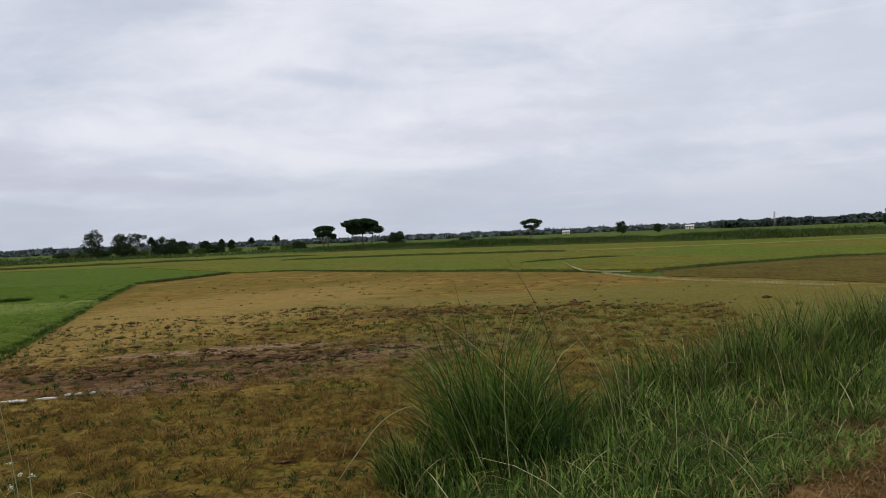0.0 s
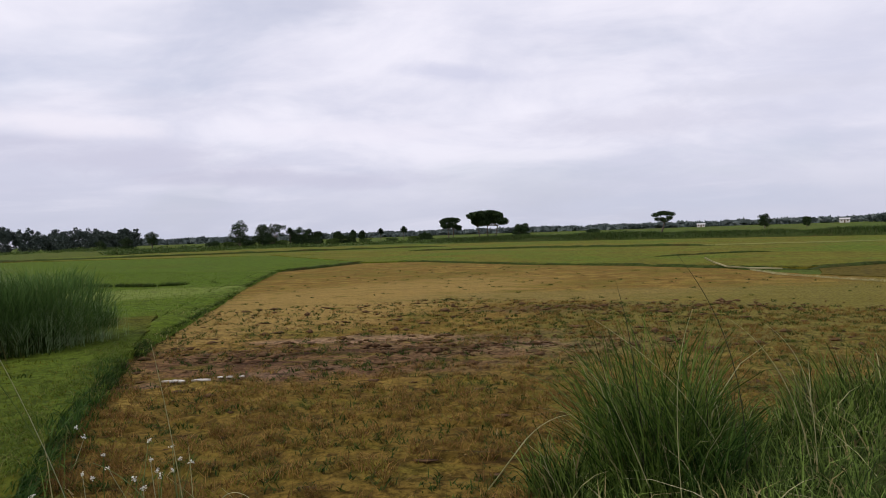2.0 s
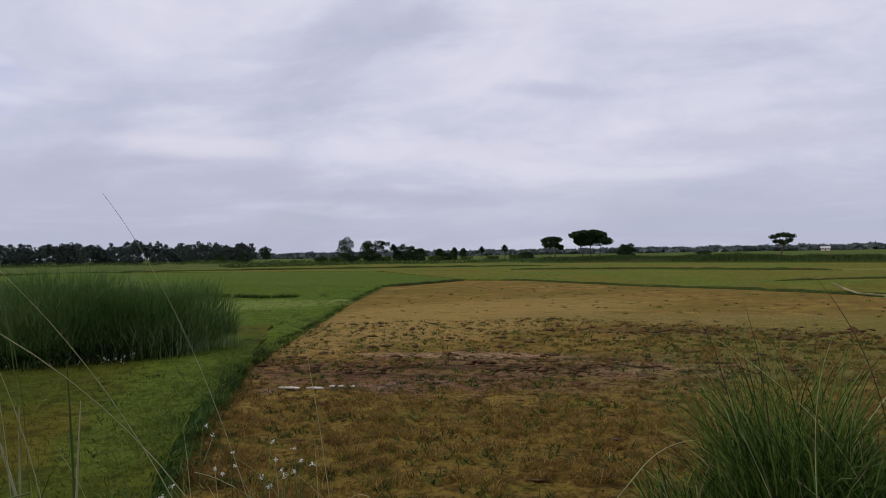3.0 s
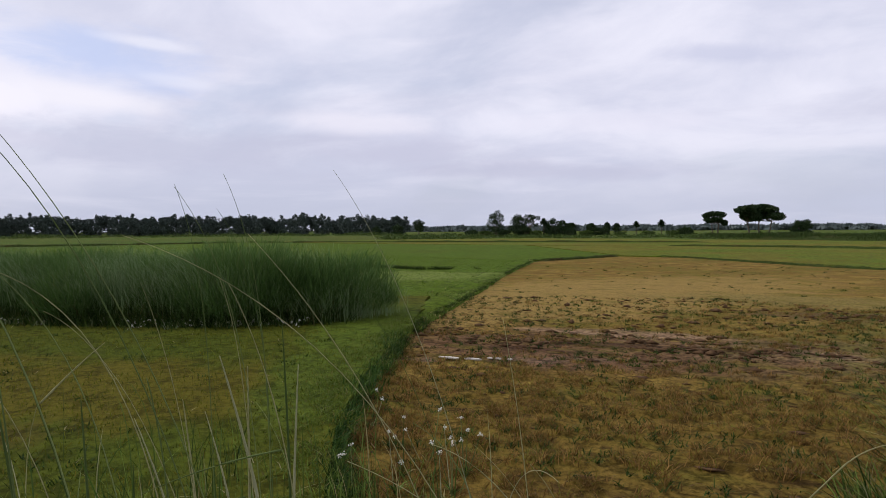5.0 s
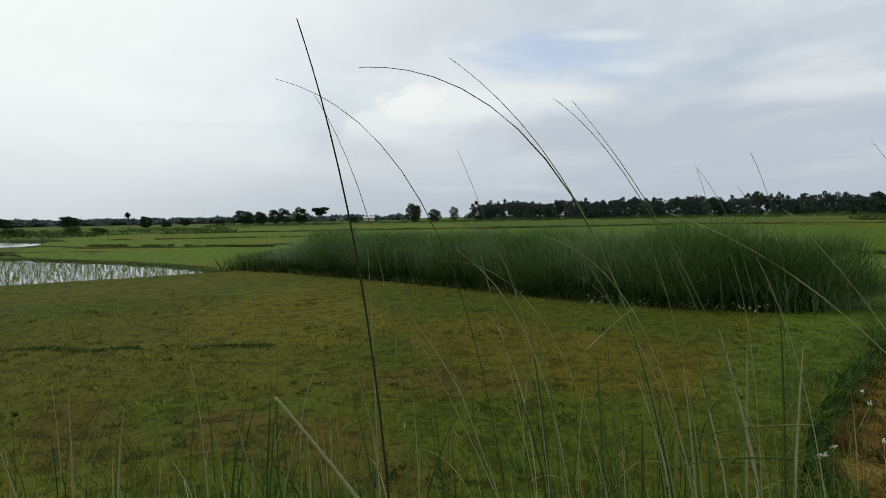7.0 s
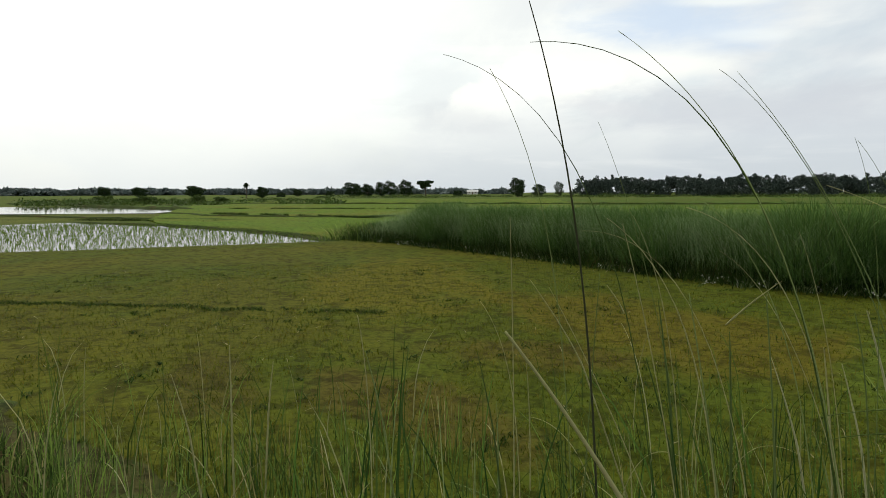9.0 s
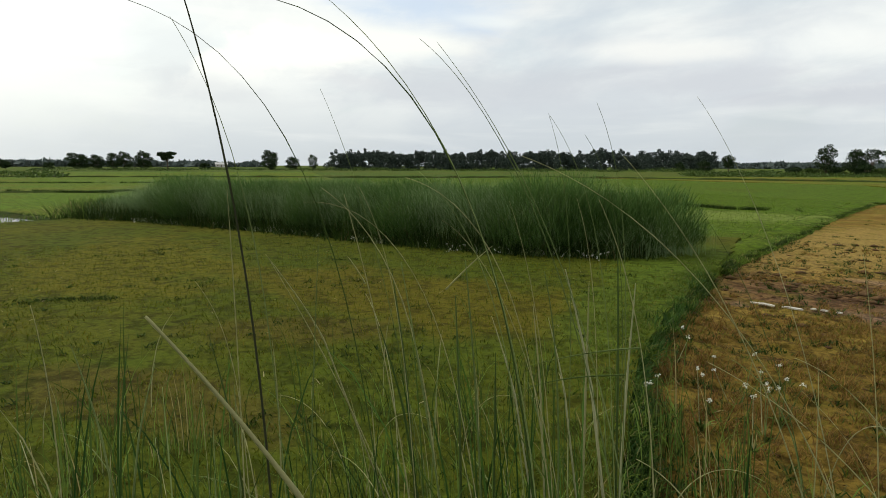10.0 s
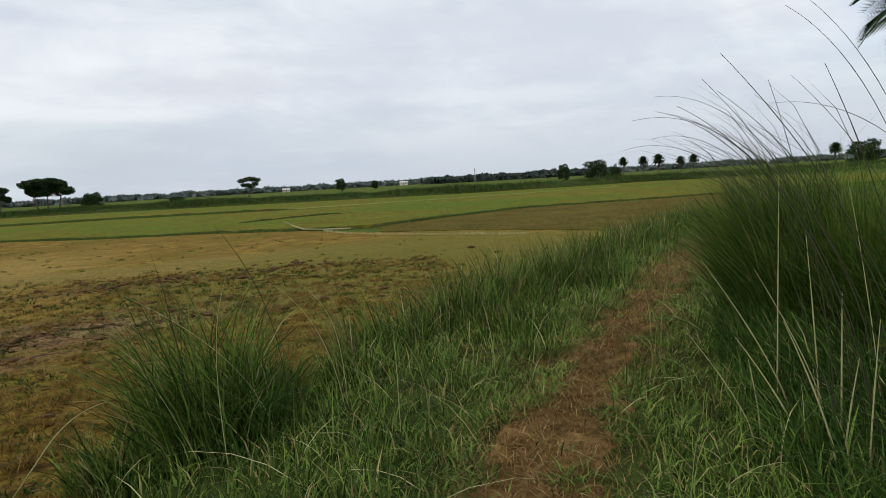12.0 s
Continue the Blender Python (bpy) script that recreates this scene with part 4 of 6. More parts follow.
tuft = np.repeat(rows + rng.normal(0, 0.085, rows.shape), 7, 0)
tuft = tuft + rng.normal(0, 0.025, tuft.shape)
grass("rice_shoots", tuft, 0.0, rng.uniform(0.05, 0.19, len(tuft)), 0.011, rng.uniform(0.1, 0.7, len(tuft)), M_SEED, "thin young rice shoots standing in water", 1.6, 2)

# young rice: uneven tips over the bright fields
p = scatter(45000, [(-7.6, 10.0), (-9.3, 14.8), (-12.0, 21.5), (-15.4, 31.0), (-40.0, 38.0), (-44.0, 22.0), (-20.0, 10.8)])
grass("young_rice", p, 0.075, rng.uniform(0.03, 0.08, len(p)), 0.012, rng.uniform(0.1, 0.6, len(p)), M_SEED, "even stand of bright young rice", 1.6, 2)

# dark tussocky rows inside the young rice and along its bunds
for name, line, half, h, n in (("weedy_row", [(-19.6, 23.1), (-15.6, 22.2), (-13.7, 23.4)], 0.22, 0.30, 3500), ("bund_grass", [(-7.2, 9.6), (-9.2, 14.8), (-11.8, 21.5), (-15.3, 31.7)], 0.5, 0.13, 12000),
                               # this narrow dark row paints the shading along the rice field's edge
                               ("bund_grass", [(-6.9, 9.5), (-8.75, 14.8), (-11.35, 21.5), (-14.95, 31.7)], 0.12, 0.10, 4000),
                               ("bund_grass", [(-15.0, 31.7), (-14.1, 35.4), (-13.1, 40.2)], 0.2, 0.15, 1800), ("bund_grass", [(-10.5, 40.0), (-1.9, 32.9), (2.15, 30.5), (5.7, 27.1), (8.0, 25.6), (12.5, 28.2), (18.7, 30.9)], 0.2, 0.11, 5000),
                               ("bund_grass", [(-16.0, 64.8), (-3.5, 62.9), (4.0, 58.8), (11.2, 55.3)], 0.3, 0.18, 3000), ("bund_grass", [(-18.2, -16.0), (-19.8, -6.5), (-20.8, -2.6), (-21.2, -1.0), (-22.2, 0.85), (-26.6, -0.95), (-30.8, -3.5), (-36.7, -8.1)], 0.4, 0.1, 5000)):
    pts = np.array(ragged(line, 0.05, 0.0, closed=False))
    p = pts[rng.integers(0, len(pts), n)] + rng.normal(0, half * 0.5, (n, 2))
    p = p[patchy(p, 0.9, 3.0) + 0.7 * patchy(p, 2.4, 6.0) > (0.02 if half < 0.2 else -0.25)]
    grass(name, p, 0.08, rng.uniform(0.3, 1.0, len(p)) * h * (0.55 if h == 0.13 else 0.8), 0.014, rng.uniform(0.3, 1.2, len(p)), M_BLADE if h == 0.13 else M_EDGE, "ragged dark grass on a field ridge", 1.7, 2)

for line, n in (([(-54.0, -8.0), (-49.0, -2.5), (-43.4, 2.6), (-41.0, 6.0)], 5200), ([(-44.5, -16.0), (-42.3, -11.3), (-40.4, -6.0)], 3200), ([(-72.0, -10.0), (-68.0, 0.0), (-64.0, 10.0), (-60.0, 22.0)], 6000)):
    pts = np.array(ragged(line, 0.05, 0.4, closed=False))
    p = pts[rng.integers(0, len(pts), n)] + rng.normal(0, 0.16, (n, 2))
    p = p[patchy(p, 0.35, 3.0) + 0.6 * patchy(p, 1.2, 6.0) > -0.05]
    grass("ridge_grass", p, 0.05, rng.uniform(0.08, 0.28, len(p)), 0.022, rng.uniform(0.3, 1.2, len(p)), M_EDGE, "ragged dark grass on a low field ridge", 1.7, 2)

# pale dry straw swept along the brown field's near edge, and one bent stick
pts = np.array(ragged([(6.2, 25.4), (6.4, 22.9), (7.5, 20.6), (8.4, 19.0), (10.0, 16.7)], 0.03, 0.1, closed=False))
p = pts[rng.integers(0, len(pts), 1100)] + rng.normal(0, 0.025, (1100, 2))
grass("straw_line", p, 0.02, rng.uniform(0.06, 0.17, len(p)), 0.011, rng.uniform(1.1, 1.6, len(p)), M_STRAW, "pale dry straw swept into a line", 1.2, 2)


def stick():
    bm = bmesh.new()
    pts = [(5.0, 27.3, 0.42), (5.3, 27.1, 0.24), (5.7, 26.8, 0.08), (6.4, 26.3, 0.035), (7.3, 25.6, 0.035)]
    for a, b in zip(pts, pts[1:]):
        cone(bm, a, b, 0.035, 0.03, 6)
    tagged(part("dry_stick", bm, M_STRAW_OLD), "bent pale dry stick lying on the stubble", "stick")


stick()

# the tall grass hedge
HEDGE = [(-22.6, 2.0), (-20.6, 3.4), (-15.3, 5.9), (-11.8, 7.15), (-9.9, 8.05), (-8.7, 9.1), (-8.4, 9.45)]


def hedge():
    """Overlapping soft clumps whose blades arch outwards."""
    pts = np.array(ragged(HEDGE, 0.03, 0.0, closed=False))
    m, per = 640, 62
    foot = pts[rng.integers(0, len(pts), m)] + np.clip(rng.normal(0, 0.35, (m, 2)), -0.5, 0.5)
    out, _ = far_from_line(foot, HEDGE)
    tall = np.interp(foot[:, 0], [-22.7, -21.8, -21.4, -21.0, -11.6, -9.6, -8.9, -8.4], [0.15, 0.26, 0.75, 1.0, 1.0, 1.12, 1.02, 0.7]) * rng.uniform(0.85, 1.12, m) * (1 - 0.22 * out)
    n = m * per
    c, tall = np.repeat(foot, per, 0), np.repeat(tall, per)
    a, r = rng.uniform(0, UP, n), 0.2 * np.sqrt(rng.random(n))
    p = c + np.column_stack([r * np.cos(a), r * np.sin(a)])
    way = np.arctan2(-(p[:, 0] - c[:, 0]), p[:, 1] - c[:, 1]) + rng.normal(0, 0.6, n)
    h = 1.4 * tall * rng.uniform(0.5, 1.05, n)
    v, f = blades(np.column_stack([p, np.full(n, 0.06)]), h, 0.008, way, rng.uniform(0.05, 1.15, n), 1.9, 3)
    tagged(link_mesh("tall_grass_hedge", v, f, M_HEDGE), "long dense row of tall soft dark green grass", "grass", kind="stuff")
    # soft rounded heads of fine arching leaves
    mid = pts[np.linspace(6, len(pts) - 7, 30).astype(int)] + rng.normal(0, 0.22, (30, 2))
    k = 4400
    c, size = np.repeat(mid, k, 0), np.repeat(np.interp(mid[:, 0], [-22.6, -21.4, -21.0, -20.5, -11.6, -9.6, -8.9, -8.4], [0.25, 0.32, 0.7, 1.0, 1.0, 1.18, 1.1, 0.85]) * rng.uniform(0.82, 1.18, 30), k)
    d = rng.normal(0, 1, (len(c), 3))
    d /= np.linalg.norm(d, axis=1)[:, None]
    d[:, 2] = np.abs(d[:, 2] + 0.25)
    deep = rng.uniform(0.55, 1.0, len(c)) ** 0.6 * size
    root = np.column_stack([c + d[:, :2] * (0.98 * deep)[:, None], 0.25 + np.minimum(d[:, 2], 1.0) * 0.86 * deep])
    v, f = blades(root, rng.uniform(0.18, 0.44, len(c)), 0.0098, np.arctan2(-d[:, 0], d[:, 1]) + rng.normal(0, 0.9, len(c)), rng.uniform(0.2, 1.5, len(c)) * (1.3 - 0.6 * d[:, 2]), 1.6, 2)
    tagged(link_mesh("tall_grass_heads", v, f, M_HEDGE), "rounded heads of fine dark green arching grass", "grass", kind="stuff")
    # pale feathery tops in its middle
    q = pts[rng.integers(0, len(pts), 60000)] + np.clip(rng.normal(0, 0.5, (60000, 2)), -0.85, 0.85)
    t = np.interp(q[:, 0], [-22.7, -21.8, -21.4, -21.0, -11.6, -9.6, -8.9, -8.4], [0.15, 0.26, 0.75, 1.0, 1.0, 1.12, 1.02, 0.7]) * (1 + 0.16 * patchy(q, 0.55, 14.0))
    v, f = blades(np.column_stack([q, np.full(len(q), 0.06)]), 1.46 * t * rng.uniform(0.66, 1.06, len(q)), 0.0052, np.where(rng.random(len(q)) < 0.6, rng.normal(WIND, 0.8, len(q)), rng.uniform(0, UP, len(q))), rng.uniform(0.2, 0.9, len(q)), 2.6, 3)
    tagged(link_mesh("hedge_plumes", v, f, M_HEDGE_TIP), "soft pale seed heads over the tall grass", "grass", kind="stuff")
    # dark blades under its overhang, coloured to stand for the shade there
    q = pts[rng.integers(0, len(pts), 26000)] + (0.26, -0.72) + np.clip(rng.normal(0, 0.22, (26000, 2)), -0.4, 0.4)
    grass("hedge_undergrowth", q, 0.07, rng.uniform(0.15, 0.75, 26000), 0.016, rng.uniform(0.2, 1.4, 26000), M_EDGE, "dark blades filling in the shade under the tall grass", 1.8, 2)
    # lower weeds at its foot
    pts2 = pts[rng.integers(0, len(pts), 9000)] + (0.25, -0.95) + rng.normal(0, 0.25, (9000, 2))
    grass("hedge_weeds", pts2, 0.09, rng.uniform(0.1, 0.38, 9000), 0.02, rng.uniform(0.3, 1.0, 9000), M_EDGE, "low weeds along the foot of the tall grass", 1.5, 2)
    seed = pts[rng.integers(0, len(pts), 420)] + (0.28, -1.08) + rng.normal(0, 0.13, (420, 2))
    seed = np.repeat(seed[patchy(seed, 0.8, 19.0) > -0.1], 9, 0)
    seed = seed + rng.normal(0, 0.05, seed.shape)
    grass("foot_weeds", seed, 0.12, rng.uniform(0.06, 0.24, len(seed)), 0.022, rng.uniform(0.3, 1.2, len(seed)), M_FOOT, "pale leafy weeds at the foot of the tall grass", 1.4, 2)
    pts3 = pts[:60][rng.integers(0, 60, 2500)] + (-0.9, -0.7) + rng.normal(0, 0.5, (2500, 2))
    grass("low_tussock", pts3, 0.06, rng.uniform(0.3, 0.85, 2500), 0.02, rng.uniform(0.3, 1.0, 2500), M_BLADE, "low leafy tussock beside the flooded plot", 1.6, 3)


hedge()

# short grass of the near field
p = scatter(110000, [(-1.4, 0.5), (-3.2, 3.1), (-4.5, 4.9), (-6.1, 7.7), (-8.0, 8.2), (-14.0, 5.6), (-15.0, -4.0), (-6.5, -7.5), (-3.0, -2.6)])
near = rng.random(len(p)) < np.clip(6.0 / (1.0 + np.hypot(p[:, 0] + 0.5, p[:, 1])), 0.25, 1)
p = p[near & (patchy(p, 0.8, 6.0) > -0.35)]
grass("short_grass", p, 0.14, rng.uniform(0.015, 0.06, len(p)) * (1.0 + 0.5 * (rng.random(len(p)) < 0.06)), 0.007, rng.uniform(0.3, 1.2, len(p)), M_SHORT, "short cropped green and yellowing grass", 1.4, 2)

# an old furrow, overgrown
pts = np.array(ragged([(-10.6, -4.6), (-10.1, -3.2), (-9.4, -1.4), (-8.9, 0.0), (-8.6, 0.9)], 0.03, 0.25, closed=False))
p = pts[rng.integers(0, len(pts), 2600)] + rng.normal(0, 0.07, (2600, 2))
p = p[patchy(p, 1.1, 37.0) > -0.2]
grass("furrow_grass", p, 0.14, rng.uniform(0.02, 0.06, len(p)), 0.01, rng.uniform(0.4, 1.3, len(p)), M_EDGE, "dark grass along an old furrow", 1.4, 2)

# stubble and weeds of the harvested field, thicker in tufts
FIELD_NEAR = [(-3.2, 3.1), (-4.5, 4.8), (-6.1, 7.8), (-6.9, 9.5), (-8.8, 14.6), (-3.0, 17.0), (6.0, 14.0), (4.5, 8.0), (1.0, 3.4), (-1.0, 1.7)]
def mound(points):
    """Unevenness of the trodden soil: 0 in the hollows, to 1 on the tufted mounds."""
    out = np.empty(len(points))
    for k, q in enumerate(points):
        w = Vector((q[0] * 3.6, q[1] * 4.6, 1.0))
        out[k] = 0.5 + 0.9 * (noise.noise(w * 0.5) * 0.6 + noise.noise(w) + 0.5 * noise.noise(w * 2.7))
    return np.clip(out, 0.0, 1.0)


def soil_relief():
    """The uneven skin of the harvested field where it lies near: hollows and tufted mounds."""
    outline = [(-3.0, 3.0), (-4.3, 4.75), (-5.2, 6.4), (-6.0, 7.9), (-6.7, 9.5), (-8.2, 13.8), (-1.0, 15.5), (6.5, 12.6), (2.6, 5.4), (0.6, 3.6), (-1.4, 1.9)]
    step = 0.05
    xs, ys = np.arange(-8.4, 6.6, step), np.arange(1.8, 15.6, step)
    x, y = np.meshgrid(xs, ys, indexing="ij")
    p = np.column_stack([x.ravel(), y.ravel()])
    keep = inside(p, outline)
    rim, _ = far_from_line(p, outline + outline[:1])
    z = np.full(len(p), -0.05)
    lift = np.clip(rim[keep] / 0.5, 0, 1) * np.clip(1.5 - p[keep, 1] / 12.0, 0.25, 1)
    z[keep] = -0.035 + 0.075 * mound(p[keep]) * lift
    i, j = np.meshgrid(np.arange(len(xs) - 1), np.arange(len(ys) - 1), indexing="ij")
    n = len(ys)
    quads = np.stack([i * n + j, (i + 1) * n + j, (i + 1) * n + j + 1, i * n + j + 1], 2).reshape(-1, 4)
    quads = quads[keep[quads].all(1)]
    used, again = np.unique(quads, return_inverse=True)
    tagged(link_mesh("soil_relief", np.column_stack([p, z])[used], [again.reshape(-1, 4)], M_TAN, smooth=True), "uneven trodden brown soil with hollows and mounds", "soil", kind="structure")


soil_relief()
seed = scatter(42000, FIELD_NEAR)
keep = rng.random(len(seed)) < np.clip(7.0 / np.hypot(seed[:, 0], seed[:, 1]), 0.12, 1)
mud, _ = far_from_line(seed, [(-6.0, 8.1), (-3.2, 8.9), (0.5, 10.1)])
keep &= (seed[:, 1] < 9.5) | (rng.random(len(seed)) < np.clip(0.25 + 0.12 * (seed[:, 0] + 5.0), 0.15, 1.0))
keep &= (mud > 0.55) | (rng.random(len(seed)) < 0.12)
seed = seed[keep]
rise = mound(seed)
seed, rise = seed[rise > 0.56], rise[rise > 0.56]
p = np.repeat(seed, 14, 0) + rng.normal(0, 0.03, (len(seed) * 14, 2))
up = np.repeat(rise, 14)
grass("stubble", p, 0.0, rng.uniform(0.03, 0.075, len(p)) * (0.6 + 1.1 * up) * np.clip(1.9 - 0.12 * p[:, 1], 0.8, 1.5), 0.0065, rng.uniform(0.3, 1.3, len(p)), M_STUBBLE, "short tan stubble in low tufts", 1.4, 2)
seed = scatter(11000, FIELD_NEAR)
seed = seed[(patchy(seed, 0.9, 21.0) > 0.02) & (rng.random(len(seed)) < np.clip(7.5 / np.hypot(seed[:, 0], seed[:, 1]) - 0.2, 0.1, 1)) & ((seed[:, 1] < 9.5) | (seed[:, 0] > -4.0)) & (far_from_line(seed, [(-6.0, 8.1), (-3.2, 8.9), (0.5, 10.1)])[0] > 0.5)]
seed = seed[mound(seed) > 0.55]
p = np.repeat(seed, 12, 0) + rng.normal(0, 0.035, (len(seed) * 12, 2))
grass("field_weeds", p, 0.0, rng.uniform(0.03, 0.10, len(p)), 0.007, rng.uniform(0.5, 1.3, len(p)), M_WEED, "thin green weeds among the stubble", 1.4, 2)


# small dark tufts between the stubble
seed = scatter(8500, FIELD_NEAR)
seed = seed[(patchy(seed, 1.4, 91.0) > -0.1) & (rng.random(len(seed)) < np.clip(6.0 / np.hypot(seed[:, 0], seed[:, 1]), 0.15, 1))]
p = np.repeat(seed, 8, 0) + rng.normal(0, 0.022, (len(seed) * 8, 2)) * np.repeat(rng.uniform(0.5, 1.8, len(seed)), 8)[:, None]
grass("field_weeds", p, 0.01, rng.uniform(0.03, 0.09, len(p)), 0.01, rng.uniform(0.5, 1.4, len(p)), M_EDGE, "small dark tufts among the stubble", 1.4, 2)


def clods():
    """Small rough clods of wet earth, scattered and in the muddy strip, and dark tufts farther off."""
    c = np.concatenate([scatter(1500, FIELD_NEAR), rng.normal(0, 1, (950, 2)) * (2.2, 0.55) @ np.array([[0.97, 0.24], [-0.24, 0.97]]) + (-2.5, 9.6), rng.normal(0, 1, (360, 2)) * (2.2, 0.7) + (1.0, 14.6)])
    c = c[(np.hypot(c[:, 0], c[:, 1]) > 2.8) & (patchy(c, 1.4, 31.0) > -0.1)]
    ico = [(0, 0, 1), (0.89, 0, 0.45), (0.28, 0.85, 0.45), (-0.72, 0.53, 0.45), (-0.72, -0.53, 0.45), (0.28, -0.85, 0.45), (0, 0, -0.3)]
    tri = np.array([(0, 1, 2), (0, 2, 3), (0, 3, 4), (0, 4, 5), (0, 5, 1), (6, 2, 1), (6, 3, 2), (6, 4, 3), (6, 5, 4), (6, 1, 5)])
    n = len(c)
    s = 0.008 + 0.045 * rng.random((n, 1, 1)) ** 4 + 0.0009 * np.hypot(c[:, 0], c[:, 1])[:, None, None]
    v = np.array(ico)[None] * s * rng.uniform(0.4, 1.6, (n, 7, 3)) * rng.uniform(0.7, 1.8, (n, 1, 3)) * (1.5, 1.0, 0.6)
    v[:, :, :2] += c[:, None]
    tagged(link_mesh("clods", v.reshape(-1, 3), [(tri[None] + (np.arange(n) * 7)[:, None, None]).reshape(-1, 3)], M_CLOD), "dark wet clods of turned earth", "soil", kind="stuff")
    seed = np.concatenate([scatter(260, [(-9, 14), (-13, 30), (-6, 36), (4, 27), (8, 18), (5, 13)]), scatter(420, FIELD_NEAR), rng.normal(0, 1, (120, 2)) * (3.2, 0.9) + (0.5, 13.0)])
    p = np.repeat(seed, 16, 0)
    size = np.repeat(rng.uniform(0.5, 1.2, len(seed)), 16)
    p = p + rng.normal(0, 0.05, p.shape) * size[:, None]
    grass("dark_tufts", p, 0.0, rng.uniform(0.03, 0.10, len(p)) * size, 0.012, rng.uniform(0.4, 1.2, len(p)), M_EDGE, "small dark tufts scattered over the stubble", 1.3, 2)


clods()
q = scatter(2200, FIELD_NEAR)
q = q[rng.random(len(q)) < np.clip(6.0 / np.hypot(q[:, 0], q[:, 1]), 0.1, 1)]
grass("field_litter", q, 0.01, rng.uniform(0.03, 0.09, len(q)), 0.011, rng.uniform(0.8, 1.7, len(q)), M_STRAW_LITTER, "bits of dry straw and brown litter", 1.1, 2)

# grass of the bund between the two near fields: ragged, with a dark hanging edge
pts = np.array(ragged([(-2.2, 2.1)] + LEFT_EDGE[1:7], 0.03, 0.0, closed=False))
p = pts[rng.integers(0, len(pts), 9000)] + rng.normal(0, 0.2, (9000, 2)) + (-0.25, 0.0)
p = p[patchy(p, 2.5, 44.0) > -0.1]
grass("bund_grass", p, 0.13, rng.uniform(0.02, 0.10, len(p)), 0.008, rng.uniform(0.5, 1.5, len(p)), M_GREEN, "ragged green grass on the low bund", 1.6, 3)

# hanging grass, its dark colour also painting the shade of the field's step
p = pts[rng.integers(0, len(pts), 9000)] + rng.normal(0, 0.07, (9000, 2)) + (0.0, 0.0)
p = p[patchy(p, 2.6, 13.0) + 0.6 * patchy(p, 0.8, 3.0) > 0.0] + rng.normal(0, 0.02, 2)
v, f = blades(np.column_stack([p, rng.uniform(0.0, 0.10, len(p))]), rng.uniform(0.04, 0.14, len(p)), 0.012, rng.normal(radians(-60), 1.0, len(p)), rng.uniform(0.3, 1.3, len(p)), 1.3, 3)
tagged(link_mesh("bund_grass", v, f, M_EDGE), "ragged grass hanging over the field's edge, darkened as the step's shade", "grass", kind="stuff")

# leafy weeds on the step's side, dark to carry on that painted shade
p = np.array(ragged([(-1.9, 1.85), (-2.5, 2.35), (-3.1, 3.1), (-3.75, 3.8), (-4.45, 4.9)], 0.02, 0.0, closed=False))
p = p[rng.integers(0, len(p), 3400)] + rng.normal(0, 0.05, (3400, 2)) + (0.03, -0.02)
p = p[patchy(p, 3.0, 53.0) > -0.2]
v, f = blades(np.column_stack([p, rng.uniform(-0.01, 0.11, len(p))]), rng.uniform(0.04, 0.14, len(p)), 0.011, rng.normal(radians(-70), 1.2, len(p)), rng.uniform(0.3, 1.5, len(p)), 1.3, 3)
tagged(link_mesh("edge_weeds", v, f, M_BLADE_DARK), "leafy weeds hanging over the field's edge, darkened as the step's shade", "grass", kind="stuff")

p = np.array(ragged([(-4.4, 4.9), (-5.0, 5.95), (-5.6, 6.9), (-6.3, 8.2)], 0.02, 0.0, closed=False))
p = p[rng.integers(0, len(p), 2000)] + rng.normal(0, 0.08, (2000, 2)) + (-0.04, 0.0)
p = p[patchy(p, 1.6, 83.0) > -0.25]
v, f = blades(np.column_stack([p, rng.uniform(0.02, 0.12, len(p))]), rng.uniform(0.05, 0.17, len(p)), 0.012, rng.uniform(0, UP, len(p)), rng.uniform(0.2, 1.3, len(p)), 1.4, 3)
tagged(link_mesh("edge_weeds", v, f, M_BLADE_DARK), "tall dark weeds along a field's edge", "grass", kind="stuff")

# the bank: short trodden grass, longer towards its edges, thin on the path
BANK_NEAR = [(-2.8, -3.2), (-3.2, -0.8), (-2.2, 1.6), (-0.6, 3.3), (1.2, 5.2), (4.0, 7.8), (9.0, 11.3), (10.5, 8.6), (6.0, 4.6), (3.5, 1.5), (1.0, -1.5)]
p = scatter(170000, BANK_NEAR)
trod, _ = far_from_line(p, PATH_LINE)
trod = trod + np.clip(p[:, 1] - 5.2, 0, 1) * 0.35
keep = (trod + 0.30 * patchy(p, 1.9, 7.0) > 0.21 + 0.4 * rng.random(len(p))) | (rng.random(len(p)) < 0.12)
keep &= rng.random(len(p)) < np.clip(5.5 / (0.5 + np.hypot(p[:, 0], p[:, 1])), 0.3, 1)
keep &= (np.hypot(p[:, 0] + 0.25, p[:, 1] - 0.05) > 0.55)
p, trod = p[keep], trod[keep]
n = len(p)
h = rng.uniform(0.07, 0.22, n) * np.clip(0.55 + 0.6 * trod, 0.55, 1.8) * np.clip(1.0 + 1.1 * patchy(p, 2.2, 5.0), 0.45, 2.0)
grass("bank_grass", p, bank_top(p) - 0.01, h, rng.uniform(0.006, 0.014, n), rng.uniform(0.15, 1.15, n), M_BLADE, "dense short green grass on the path bank", 1.5, 2)
p = scatter(14000, [(-2.8, -3.2), (-3.2, -0.8), (-7.2, -4.2), (-7.0, -6.9), (-2.0, -4.0)])
p = p[far_from_line(p, PATH_LINE)[0] > 0.4]
